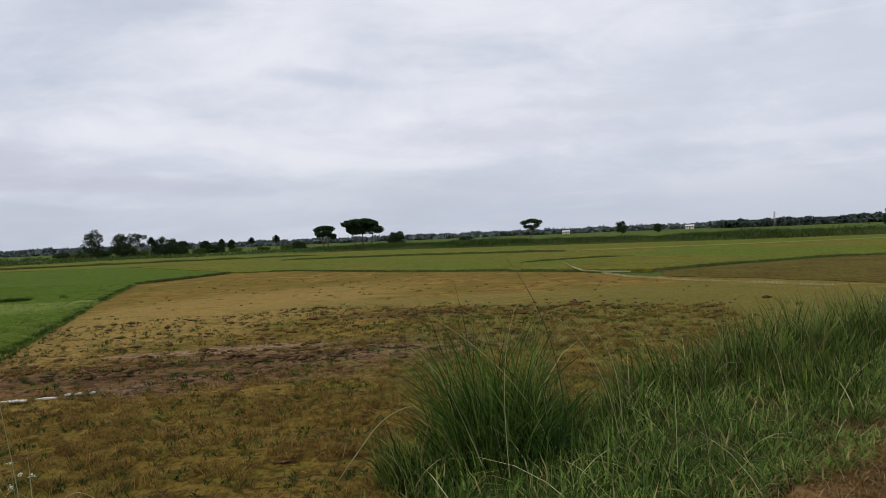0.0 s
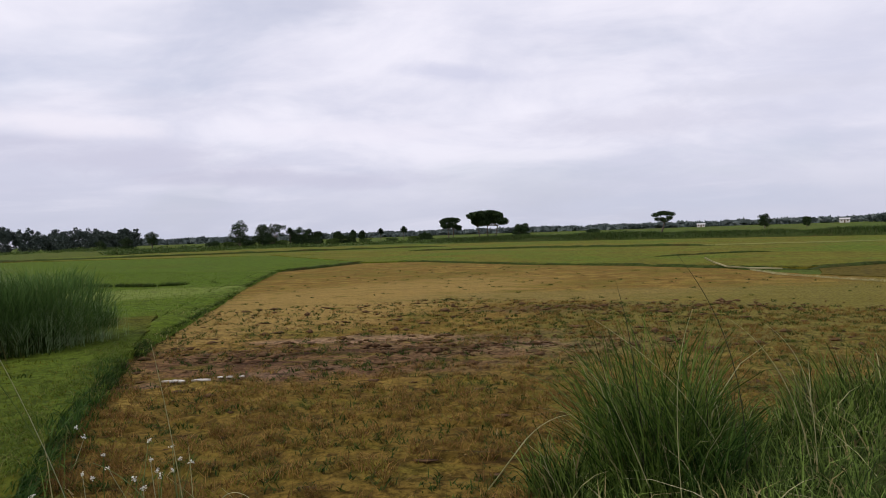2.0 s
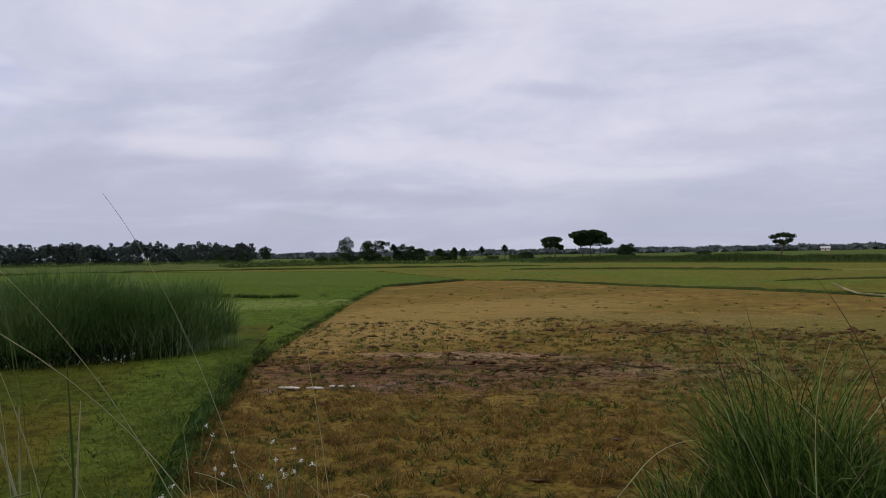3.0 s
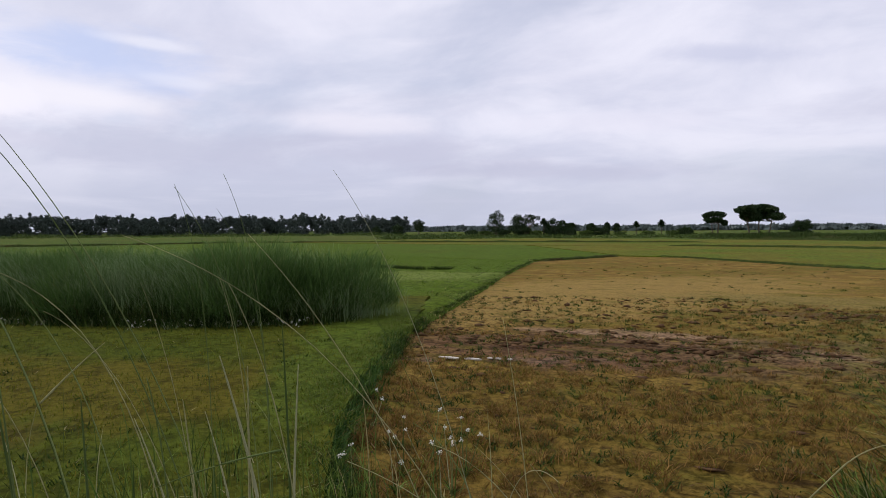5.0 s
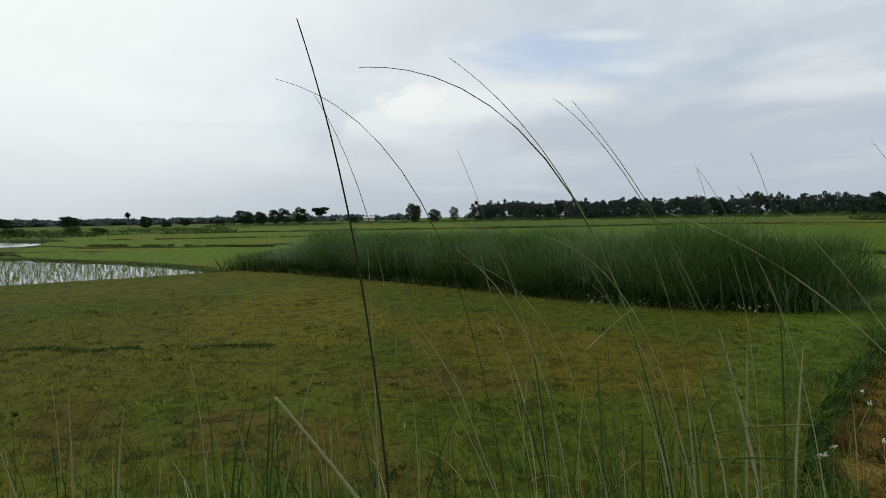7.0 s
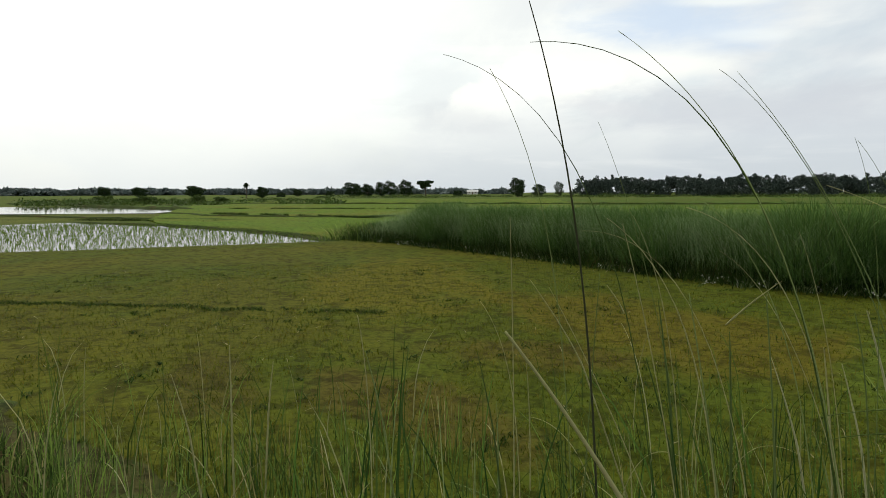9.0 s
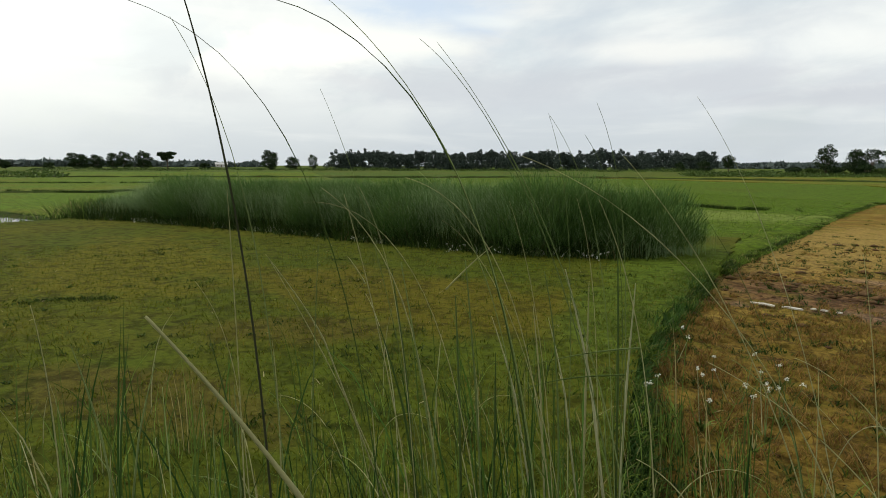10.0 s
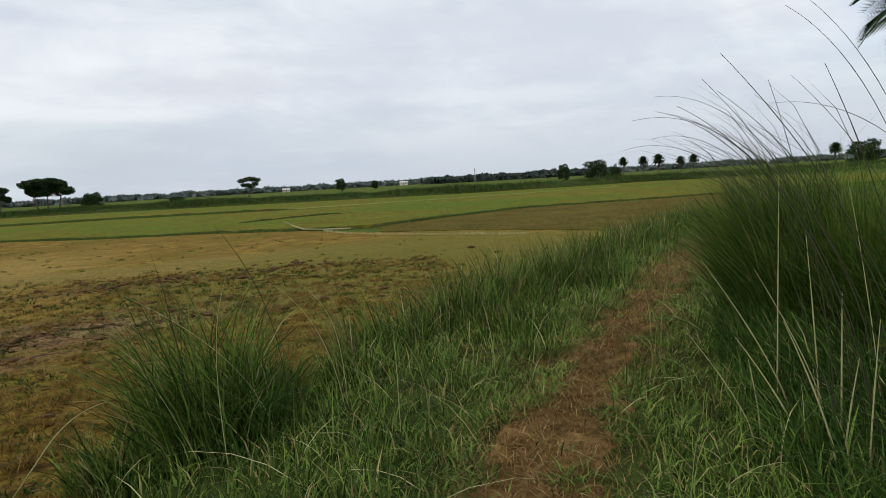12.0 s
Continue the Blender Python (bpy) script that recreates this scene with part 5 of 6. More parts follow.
grass("bank_grass", p, bank_top(p) - 0.01, rng.uniform(0.06, 0.22, len(p)), rng.uniform(0.008, 0.016, len(p)), rng.uniform(0.15, 1.15, len(p)), M_BLADE, "short green grass on the path bank", 1.5, 2)
# grass that hangs in over the path's sides, and low tufts on it
pts = np.array(ragged(PATH_LINE[2:9], 0.02, 0.0, closed=False))
p = pts[rng.integers(0, len(pts), 38000)] + rng.normal(0, 0.32, (38000, 2))
trod, _ = far_from_line(p, PATH_LINE)
p = p[(trod > 0.12) & (patchy(p, 2.6, 17.0) + 1.1 * (trod - 0.26) > 0.0)]
grass("bank_grass", p, bank_top(p) + 0.01, rng.uniform(0.03, 0.15, len(p)), rng.uniform(0.005, 0.012, len(p)), rng.uniform(0.4, 1.6, len(p)), M_BLADE, "short ragged grass beside the path", 1.4, 2)
pts = np.array(ragged(PATH_LINE[2:11], 0.02, 0.0, closed=False))
p = pts[rng.integers(0, len(pts), 42000)] + rng.normal(0, 0.26, (42000, 2))
grass("path_litter", p, bank_top(p) + 0.02, rng.uniform(0.02, 0.10, len(p)), 0.006, rng.uniform(0.5, 1.7, len(p)), M_STRAW_LITTER, "dry brown grass litter on the path", 1.1, 2)


def tussock(x, y, radius, height, count, label, lean=0.55, width=0.011, mat=None, low=0.3, stray=1.1):
    """A clump of long blades that arch outwards from one foot, with loose dry ones across it and a few bare stems; low: how short the shortest blades are."""
    root = tagged(new("grass_tussock"), label, "grass", group="grass tussocks on the bank")
    root.matrix_world = Matrix.Translation((x, y, 0.0))
    # the dark inner tuft puts the shade at the foot into blade colour
    for name, share, w, turn, tall, m, tag in (("green_tuft", 0.80, width, stray, 1.0, mat or M_BLADE_MIX, ""), ("dark_tuft", 0.42, width * 1.3, 1.4, 0.6, M_EDGE, "dark blades that fill in the shade at the foot"), ("loose_tuft", 0.15, width * 1.25, 2.2, 0.9, M_BLADE, "paler loose grass blades"), ("dry_blade", 0.05, width * 0.9, 1.6, 0.95, M_STRAW, "dry straw-coloured blade"), ("seed_stem", 0.035, width * 0.7, 1.5, 1.3, M_SEED_STALK, "thin brown seed stem")):
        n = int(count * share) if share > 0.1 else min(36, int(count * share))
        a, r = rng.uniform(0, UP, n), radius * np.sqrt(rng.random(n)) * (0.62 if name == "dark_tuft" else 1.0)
        p = np.column_stack([r * np.cos(a), r * np.sin(a)])
        out = np.where(rng.random(n) < 0.3, rng.normal(WIND, 0.6, n), np.arctan2(-p[:, 0], p[:, 1]) + rng.normal(0, turn, n))
        h = tall * height * (low + (1.15 - low) * rng.random(n) ** (1.35 if low < 0.4 else 0.8)) * (1 - 0.25 * (r / radius) ** 2)
        z = bank_top(p + (x, y)) - 0.01
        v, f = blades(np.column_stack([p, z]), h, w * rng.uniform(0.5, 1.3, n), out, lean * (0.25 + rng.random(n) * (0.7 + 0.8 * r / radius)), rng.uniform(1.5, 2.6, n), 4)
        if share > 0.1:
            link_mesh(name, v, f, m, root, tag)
            continue
        # the few dry blades and stems stand out one by one
        quads, tri = f[0][::n] - f[0][0, 0], f[1][:1]
        for k in range(n):
            link_mesh(name, v[9 * k:9 * k + 9], [quads, tri], m, root, tag)
    return root


tussock(0.3, 4.5, 0.42, 1.25, 1250, "large dense tussock of long arching green grass", 0.5, width=0.0095, mat=M_CLUMP)
tussock(0.55, 4.25, 0.22, 0.7, 420, "small dark tussock of tangled grass with broken stalks", 0.6, width=0.010, mat=M_BLADE_DARK)
tussock(-0.25, 4.35, 0.25, 0.55, 420, "small tussock of arching grass at a bank's edge", width=0.011)
tussock(0.75, 4.9, 0.3, 0.75, 620, "dense tussock of long green grass on the bank", width=0.0105)
for x, y, r, h, c in ((2.0, 5.9, 0.5, 0.75, 1700), (2.9, 6.3, 0.5, 0.8, 1800), (3.8, 7.0, 0.55, 0.85, 1800), (4.9, 7.6, 0.55, 0.85, 1800), (6.2, 8.6, 0.6, 0.85, 1800), (7.6, 9.6, 0.6, 0.8, 1500), (9.2, 10.8, 0.7, 0.8, 1500),
                      (1.5, 5.3, 0.4, 0.5, 1000), (3.2, 5.5, 0.45, 0.45, 900), (5.4, 7.2, 0.5, 0.5, 900), (11.0, 12.0, 0.8, 0.8, 1500), (13.5, 13.6, 0.9, 0.8, 1500)):
    tussock(x, y, r, h, int(c * 0.5), "tussock of tall green grass beside the path", 0.48, width=0.0105)
# the high clump beside the path, and the lower grass before it
CLUMP = "very tall dense clump of dark green grass"
for x, y, r, h, c in ((5.15, 4.12, 0.48, 1.75, 5200), (4.97, 3.70, 0.55, 1.8, 5600), (5.12, 3.30, 0.55, 1.72, 5600), (5.06, 2.80, 0.55, 1.7, 5200), (5.05, 2.35, 0.6, 1.65, 5200)):
    tussock(x, y, r, h, c, CLUMP, 0.42, width=0.009, mat=M_CLUMP, low=0.55)
for x, y, r, h, c in ((4.9, 4.3, 0.3, 0.6, 700), (4.3, 3.5, 0.45, 0.72, 1400), (3.75, 3.0, 0.4, 0.5, 1000), (3.0, 1.75, 0.4, 0.5, 1000), (4.2, 2.9, 0.45, 0.95, 1300), (4.1, 2.3, 0.5, 1.0, 1400), (3.3, 2.3, 0.4, 0.62, 800), (3.5, 1.8, 0.45, 0.75, 1000), (5.9, 4.9, 0.55, 0.95, 1500)):
    tussock(x, y, r, h, c, "clump of loose green grass beside the path", 0.6, width=0.012, mat=M_BLADE_DARK)


def fallen_stalks():
    """Dry and green stalks lying across the bank's grass."""
    p = scatter(900, [(-1.2, 2.0), (0.0, 3.9), (1.8, 5.6), (5.0, 8.0), (6.5, 6.4), (3.2, 2.0), (1.4, 0.4), (-0.6, 1.0)])
    p = p[far_from_line(p, PATH_LINE)[0] > 0.3]
    n = len(p)
    for name, pick, mat, label in (("fallen_stalks", rng.random(n) < 0.5, M_STRAW, "pale broken stalks lying over the grass"), ("thin_grass", rng.random(n) < 0.7, M_STEM, "thin seeding stems over the bank's grass")):
        q = p[pick]
        m = len(q)
        flat = name == "fallen_stalks"
        v, f = blades(np.column_stack([q, bank_top(q) + 0.02]), rng.uniform(0.2, 0.5, m) if flat else rng.uniform(0.35, 0.75, m), 0.007, np.where(rng.random(m) < 0.5, rng.normal(WIND, 0.8, m), rng.uniform(0, UP, m)), rng.uniform(0.7, 1.7, m) if flat else rng.uniform(0.1, 0.8, m), 1.15 if flat else 2.2, 4)
        tagged(link_mesh(name, v, f, mat), label, "grass", kind="stuff")


fallen_stalks()


def swept_stalks():
    """A bundle of dark seed stalks swept sideways out of the tall clump."""
    n = 150
    p = np.column_stack([rng.normal(5.05, 0.2, n), rng.normal(3.85, 0.2, n)])
    v, f = blades(np.column_stack([p, bank_top(p)]), rng.uniform(1.8, 2.75, n), 0.009, rng.normal(radians(45), 0.45, n), rng.uniform(0.2, 0.8, n), 3.4, 6)
    tagged(link_mesh("swept_stalks", v, f, M_SEED_STALK), "bundle of dark stalks swept sideways from a tall clump", "grass", kind="stuff")


swept_stalks()

# small dark weeds in the near field
seed = scatter(1100, [(-2.0, 0.8), (-3.4, 3.0), (-4.8, 5.0), (-6.3, 7.4), (-13.0, 5.4), (-14.0, -4.0), (-6.0, -6.5), (-3.4, -2.2)])
seed = seed[patchy(seed, 0.9, 71.0) > 0.12]
p = np.repeat(seed, 14, 0)
p = p + rng.normal(0, 0.05, p.shape) * np.repeat(rng.uniform(0.4, 1.6, len(seed)), 14)[:, None]
grass("field_weeds", p, 0.14, rng.uniform(0.02, 0.06, len(p)), 0.012, rng.uniform(0.5, 1.3, len(p)), M_EDGE, "small dark weeds in the grazed grass", 1.3, 2)


def stalk(foot, rise, sweep, bend, droop, late, thick, label, dry=False):
    """A single tapering grass stalk: it rises from its foot, its tip swept aside and drooping; bend, late: how near the tip that begins."""
    line = []
    for i in range(25):
        u = 1 - (1 - i / 24) ** 1.6
        line.append(Vector(foot) + Vector(rise) * u + Vector((*sweep, 0.0)) * u ** bend - Vector((0.0, 0.0, droop)) * u ** late)
    if 0.2 < line[0].z < 1.2:
        line.insert(0, line[0] - (line[1] - line[0]).normalized() * (line[0].z - 0.15))
    bm, rings, last = bmesh.new(), [], len(line) - 1
    for i, q in enumerate(line):
        d = (line[min(i + 1, last)] - line[max(i - 1, 0)]).normalized()
        u = d.orthogonal().normalized()
        w = d.cross(u)
        r = thick * 0.5 * (1 - 0.78 * i / last) * (1.25 if i % 7 == 3 else 1.0)
        rings.append([bm.verts.new(q + (u * math.cos(c) + w * math.sin(c)) * r) for c in (k * UP / 5 for k in range(5))])
    for s, t in zip(rings, rings[1:]):
        for k in range(5):
            bm.faces.new((s[k], s[(k + 1) % 5], t[(k + 1) % 5], t[k]))
    bm.faces.new(rings[0][::-1])
    bm.faces.new(rings[-1])
    return tagged(part("grass_stalk", bm, M_STRAW if dry else M_SEED_STALK if "dark" in label else M_STALK, smooth=True), label, "grass", group="stalks beside the bank")


for x, y, tall, dx, dy in ((3.47, 2.82, 0.92, -0.32, 0.36), (3.53, 2.63, 0.87, -0.23, 0.29), (3.04, 2.72, 0.58, -0.24, 0.25), (3.15, 2.76, 0.39, -0.04, 0.04), (3.84, 2.52, 1.29, -0.09, 0.13), (3.59, 2.72, 1.09, -0.04, 0.06), (3.18, 2.28, 0.51, 0.03, -0.05), (3.41, 2.46, 0.78, -0.0, 0.0), (3.61, 3.02, 1.39, 0.01, -0.01), (3.07, 2.25, 0.7, -0.14, 0.18), (3.06, 2.42, 0.58, -0.2, 0.24), (3.14, 2.13, 0.73, 0.02, -0.03)):
    stalk((x, y, 0.22), (0.0, 0.0, tall), (dx, dy), 1.3, 0.0, 3.0, rng.uniform(0.008, 0.013), "pale slanting grass stalk before a tall clump", True)


def sparse_grass():
    """Thin upright grass on the bank's field side, in loose tufts."""
    seed = scatter(1000, [(-0.9, 1.0), (-1.2, 2.4), (-2.6, 3.2), (-3.8, 2.8), (-4.2, 0.5), (-4.2, -2.0), (-2.4, -2.6), (-1.3, -0.6)])
    seed = seed[patchy(seed, 1.3, 61.0) > -0.15]
    seed = seed[np.hypot(seed[:, 0] + 0.4, seed[:, 1]) > 0.75]
    p = np.repeat(seed, 9, 0) + rng.normal(0, 0.05, (len(seed) * 9, 2))
    n = len(p)
    tall = np.repeat(rng.uniform(0.15, 0.3, len(seed)) + 0.55 * rng.random(len(seed)) ** 2.5, 9) * rng.uniform(0.5, 1.1, n)
    v, f = blades(np.column_stack([p, bank_top(p)]), tall, rng.uniform(0.004, 0.009, n), np.where(rng.random(n) < 0.6, rng.normal(WIND, 0.9, n), rng.uniform(0, UP, n)), rng.uniform(0.05, 0.55, n), 2.2, 4)
    tagged(link_mesh("thin_grass", v, f, M_BLADE), "loose thin upright grass along the bank", "grass", kind="stuff")


sparse_grass()


def bare_stems():
    """Single thin upright stems between the bank and the grazed field."""
    p = scatter(420, [(-1.0, 1.2), (-1.4, 2.6), (-2.8, 3.6), (-4.4, 2.6), (-4.8, 0.3), (-4.4, -2.4), (-2.4, -2.8), (-1.3, -0.7)])
    p = p[np.hypot(p[:, 0] + 0.4, p[:, 1]) > 0.9]
    n = len(p)
    v, f = blades(np.column_stack([p, bank_top(p)]), rng.uniform(0.35, 0.95, n), rng.uniform(0.005, 0.008, n), np.where(rng.random(n) < 0.6, rng.normal(WIND, 0.9, n), rng.uniform(0, UP, n)), 0.03 + 0.5 * rng.random(n) ** 2, 3.0, 6)
    tagged(link_mesh("thin_grass", v, f, M_STEM), "thin green and straw-coloured upright stems", "grass", kind="stuff")
    q = scatter(240, [(-2.0, 0.8), (-3.4, 3.0), (-4.8, 5.0), (-6.3, 7.4), (-13.0, 5.4), (-14.0, -4.0), (-6.0, -6.5), (-3.4, -2.2)])
    grass("pale_litter", q, 0.15, rng.uniform(0.03, 0.08, len(q)), 0.008, rng.uniform(1.0, 1.8, len(q)), M_STRAW_OLD, "bits of pale dry litter in the grass", 1.1, 2)


bare_stems()


def stem_tufts():
    """Loose tufts of long upright stems on the bank's field side: azimuth and distance from the bank's brow, spread, tallest, count."""
    for az, d, spread, top, count in ((52, 1.75, 0.16, 1.18, 34), (57, 2.0, 0.12, 1.0, 16), (63, 1.6, 0.10, 1.1, 12), (45, 1.8, 0.14, 1.0, 18), (35, 2.0, 0.12, 0.8, 12), (78, 1.9, 0.16, 1.08, 20), (85, 2.0, 0.2, 1.1, 24), (92, 2.1, 0.2, 0.95, 14), (69, 2.2, 0.14, 0.95, 12), (40, 1.5, 0.1, 0.9, 10), (100, 1.9, 0.2, 0.9, 12), (26, 2.3, 0.12, 0.7, 9)):
        x, y = polar(az, d)
        p = np.array((x - 0.35, y)) + rng.normal(0, spread, (count, 2))
        h = top * rng.uniform(0.45, 1.0, count)
        for name, pick, mat, label in (("upright_stems", rng.random(count) < 0.65, M_BLADE_DARK, "loose tuft of long upright dark green stems"), ("thin_stems", rng.random(count) < 0.4, M_STEM, "thin pale stems in a loose tuft")):
            if pick.any():
                m = int(pick.sum())
                v, f = blades(np.column_stack([p[pick], bank_top(p[pick]) - 0.01]), h[pick], rng.uniform(0.006, 0.011, m), np.where(rng.random(m) < 0.6, rng.normal(WIND, 0.9, m), rng.uniform(0, UP, m)), 0.04 + 0.4 * rng.random(m) ** 2, 2.6, 6)
                tagged(link_mesh(name, v, f, mat), label, "grass", kind="stuff")


stem_tufts()

for k in range(46):
    x, y = rng.uniform(-2.9, -1.2), rng.uniform(-1.6, 2.7)
    tall, drift = rng.uniform(0.55, 1.05), rng.uniform(0.02, 0.35)
    stalk((x, y, 0.12), (0.0, 0.0, tall), (-drift, rng.uniform(-0.1, 0.1)), 3.0, tall * rng.uniform(0.0, 0.12), 5.0, rng.uniform(0.004, 0.009), "thin upright grass stalk with a bent tip", k % 3 == 0)


for k in range(18):
    x, y, tall, reach, turn = rng.uniform(-3.2, -1.7), rng.uniform(-1.2, 2.9), rng.uniform(0.4, 0.8), rng.uniform(0.25, 0.6), rng.uniform(-0.6, 0.6) + (math.pi if k % 3 else 0.0)
    stalk((x, y, 0.12), (0.0, 0.0, 1.5 * tall), (reach * math.cos(turn), reach * math.sin(turn)), 1.8, 0.7 * tall, 2.6, rng.uniform(0.004, 0.007), "pale arching grass stalk", k % 2 == 0)


# thicker single stems at the bank's brow: foot, rise and drift, thickness, whether dry
for x, y, z, dx, dy, dz, thick, dry in (
    (-2.03, 0.88, 1.0, -0.02, -0.04, 0.37, 0.008, 0), (-1.86, 0.78, 0.99, -0.03, -0.06, 0.26, 0.007, 0), (-1.87, 0.96, 0.96, -0.01, -0.01, 0.35, 0.008, 0), (-1.63, 1.24, 1.02, -0.06, -0.06, 0.37, 0.009, 0),
    (-1.73, 1.14, 1.0, -0.02, -0.02, 0.29, 0.006, 1), (-1.72, 1.43, 1.03, -0.01, -0.01, 0.4, 0.008, 0), (-1.65, 1.23, 1.01, -0.0, -0.0, 0.35, 0.007, 1), (-2.72, 1.07, 1.2, -0.03, -0.06, 0.11, 0.006, 1),
    (-2.41, 0.78, 1.06, -0.06, -0.18, 0.32, 0.006, 1), (-1.73, 0.98, 1.01, 0.0, 0.0, 0.17, 0.006, 0), (-2.25, -0.35, 0.99, -0.0, 0.0, 0.26, 0.006, 1), (-2.36, -0.26, 0.98, -0.0, 0.02, 0.19, 0.006, 1),
    (-2.13, -0.44, 1.03, 0.01, -0.04, 0.18, 0.005, 1), (-2.27, 0.09, 0.92, -0.0, -0.06, 0.29, 0.006, 0), (-2.16, 0.16, 0.94, 0.01, 0.05, 0.22, 0.006, 0), (-2.31, 0.44, 0.86, -0.01, -0.06, 0.32, 0.006, 0),
    (-1.85, 1.15, 0.96, -0.05, -0.06, 0.27, 0.006, 0), (-1.57, 1.3, 1.04, 0.01, 0.01, 0.32, 0.007, 0), (-1.76, 1.26, 0.98, -0.04, -0.04, 0.25, 0.006, 0)):
    stalk((x, y, z), (0.0, 0.0, dz), (dx, dy), 1.2, 0.0, 3.0, thick, "straw-coloured upright grass stem" if dry else "thick green upright grass stem", bool(dry))


def wildflower(x, y, blooms, tall=0.2):
    """A small weed with white flowers."""
    root = tagged(new("wildflower"), "small weed with clusters of white flowers", "flower", "white wildflowers")
    root.matrix_world = Matrix.Translation((x, y, 0.0))
    for k in range(blooms):
        bx, by, bz = rng.normal(0, 0.07), rng.normal(0, 0.07), tall * rng.uniform(0.65, 1.3)
        bm = bmesh.new()
        cone(bm, (bx * 0.2, by * 0.2, 0.0), (bx * 0.7, by * 0.7, bz * 0.6), 0.003, 0.0025, 5)
        cone(bm, (bx * 0.7, by * 0.7, bz * 0.6), (bx, by, bz), 0.0025, 0.0018, 5)
        stem = part("stem", bm, M_STALK, root)
        n = 15
        a = np.arange(n) * 2.4
        v, f = blades(np.tile((bx, by, bz - 0.004), (n, 1)) + rng.normal(0, 0.006, (n, 3)), rng.uniform(0.008, 0.015, n), 0.011, a, rng.uniform(0.2, 1.4, n), 1.0, 2)
        link_mesh("flower", v, f, M_PETAL, stem, "small white flower")
    v, f = blades(np.zeros((14, 3)), rng.uniform(0.06, 0.16, 14), 0.016, rng.uniform(0, UP, 14), rng.uniform(0.4, 1.0, 14), 1.5, 3)
    link_mesh("leaves", v, f, M_BLADE, root)


for x, y, blooms in ((-2.66, 3.96, 3), (-2.98, 3.98, 2), (-3.0, 3.7, 2), (-2.56, 3.63, 4), (-2.5, 3.42, 2), (-2.96, 3.14, 3), (-2.88, 3.46, 2), (-3.9, 4.45, 2)):
    wildflower(x, y, blooms, 0.34)
# flowers in the weeds at the foot of the tall grass
for k in range(30):
    i = rng.integers(1, len(HEDGE) - 1)
    t = rng.random()
    x, y = HEDGE[i][0] * (1 - t) + HEDGE[i + 1][0] * t, HEDGE[i][1] * (1 - t) + HEDGE[i + 1][1] * t
    wildflower(x + 0.35 + rng.uniform(-0.2, 0.2), y - 1.15 + rng.uniform(-0.25, 0.2), int(rng.integers(2, 7)))


def salt_crust():
    """Thin pale wet slivers at the edge of the mud."""
    for x, y, w, d in ((-4.89, 7.31, 0.12, 0.045), (-4.57, 7.39, 0.09, 0.035), (-4.42, 7.55, 0.03, 0.025), (-4.31, 7.58, 0.035, 0.02), (-4.16, 7.61, 0.03, 0.022)):
        bm = bmesh.new()
        bmesh.ops.create_circle(bm, cap_ends=True, segments=22, radius=1.0)
        for v in bm.verts:
            k = 1 + 0.8 * noise.noise(Vector((v.co.x * 2 + x, v.co.y * 2 + y, 0))) + 0.4 * noise.noise(Vector((v.co.x * 5 + x, v.co.y * 5 + y, 3)))
            v.co = (v.co.x * w * k, v.co.y * d * k, 0.0)
        top = bmesh.ops.extrude_face_region(bm, geom=list(bm.faces))
        for v in top["geom"]:
            if isinstance(v, bmesh.types.BMVert):
                v.co.z += 0.016
        bmesh.ops.recalc_face_normals(bm, faces=bm.faces)
        ob = tagged(part("puddle_crust", bm, M_CRUST), "thin pale crust at a puddle's edge", "mud", "pale crusts in the mud")
        ob.matrix_world = pose(x, y, 0.03, 0, 0, 12)


salt_crust()

# single stalks
stalk((-0.8, 0.104, 0.934), (-0.005, -0.001, 0.878), (-0.011, -0.056), 4.5, 0.005, 6.5, 0.0028, "tall upright dark grass stalk beside the bank")
stalk((-0.964, 0.535, 0.567), (-0.077, -0.062, 1.463), (-0.138, -0.305), 5, 0.167, 9, 0.0031, "long arching grass stalk with a drooping tip")
stalk((-0.964, 0.535, 0.567), (-0.058, -0.053, 1.382), (-0.121, -0.212), 4.5, 0.076, 6.5, 0.0027, "long thin green grass stalk leaning in the wind")
stalk((-1.223, 0.461, 0.415), (-0.058, -0.122, 1.581), (-0.07, -0.251), 6, 0.116, 10, 0.0026, "long thin green grass stalk leaning in the wind")
stalk((-1.13, 0.249, 0.415), (-0.018, -0.051, 1.428), (-0.02, -0.086), 8, 0.016, 10, 0.0022, "long thin green grass stalk leaning in the wind")
stalk((-0.93, 0.68, 0.618), (-0.089, -0.09, 1.273), (-0.126, -0.178), 3.5, 0.06, 10, 0.0024, "long thin green grass stalk leaning in the wind")
stalk((-0.938, 0.716, 0.618), (-0.092, -0.08, 1.275), (-0.134, -0.185), 3, 0.06, 5, 0.0024, "long thin green grass stalk leaning in the wind")
stalk((-1.606, 0.733, 0.415), (-0.035, -0.075, 1.44), (-0.072, -0.159), 2.5, 0.029, 10, 0.0026, "long thin green grass stalk leaning in the wind")
stalk((-1.223, 0.912, 0.415), (0.003, -0.005, 1.385), (-0.054, -0.044), 8, 0.018, 10, 0.0026, "long thin green grass stalk leaning in the wind")
stalk((-1.266, 0.988, 0.415), (-0.055, -0.055, 1.374), (-0.075, -0.075), 7, 0.024, 10, 0.0026, "long thin green grass stalk leaning in the wind")
stalk((-1.283, 0.971, 0.415), (0.001, -0.003, 1.346), (-0.067, -0.06), 8, 0.033, 10, 0.0026, "long thin green grass stalk leaning in the wind")
stalk((-1.283, 0.869, 0.415), (-0.091, -0.114, 1.326), (-0.116, -0.176), 6, 0.097, 10, 0.0035, "pale dry bent grass stalk", True)
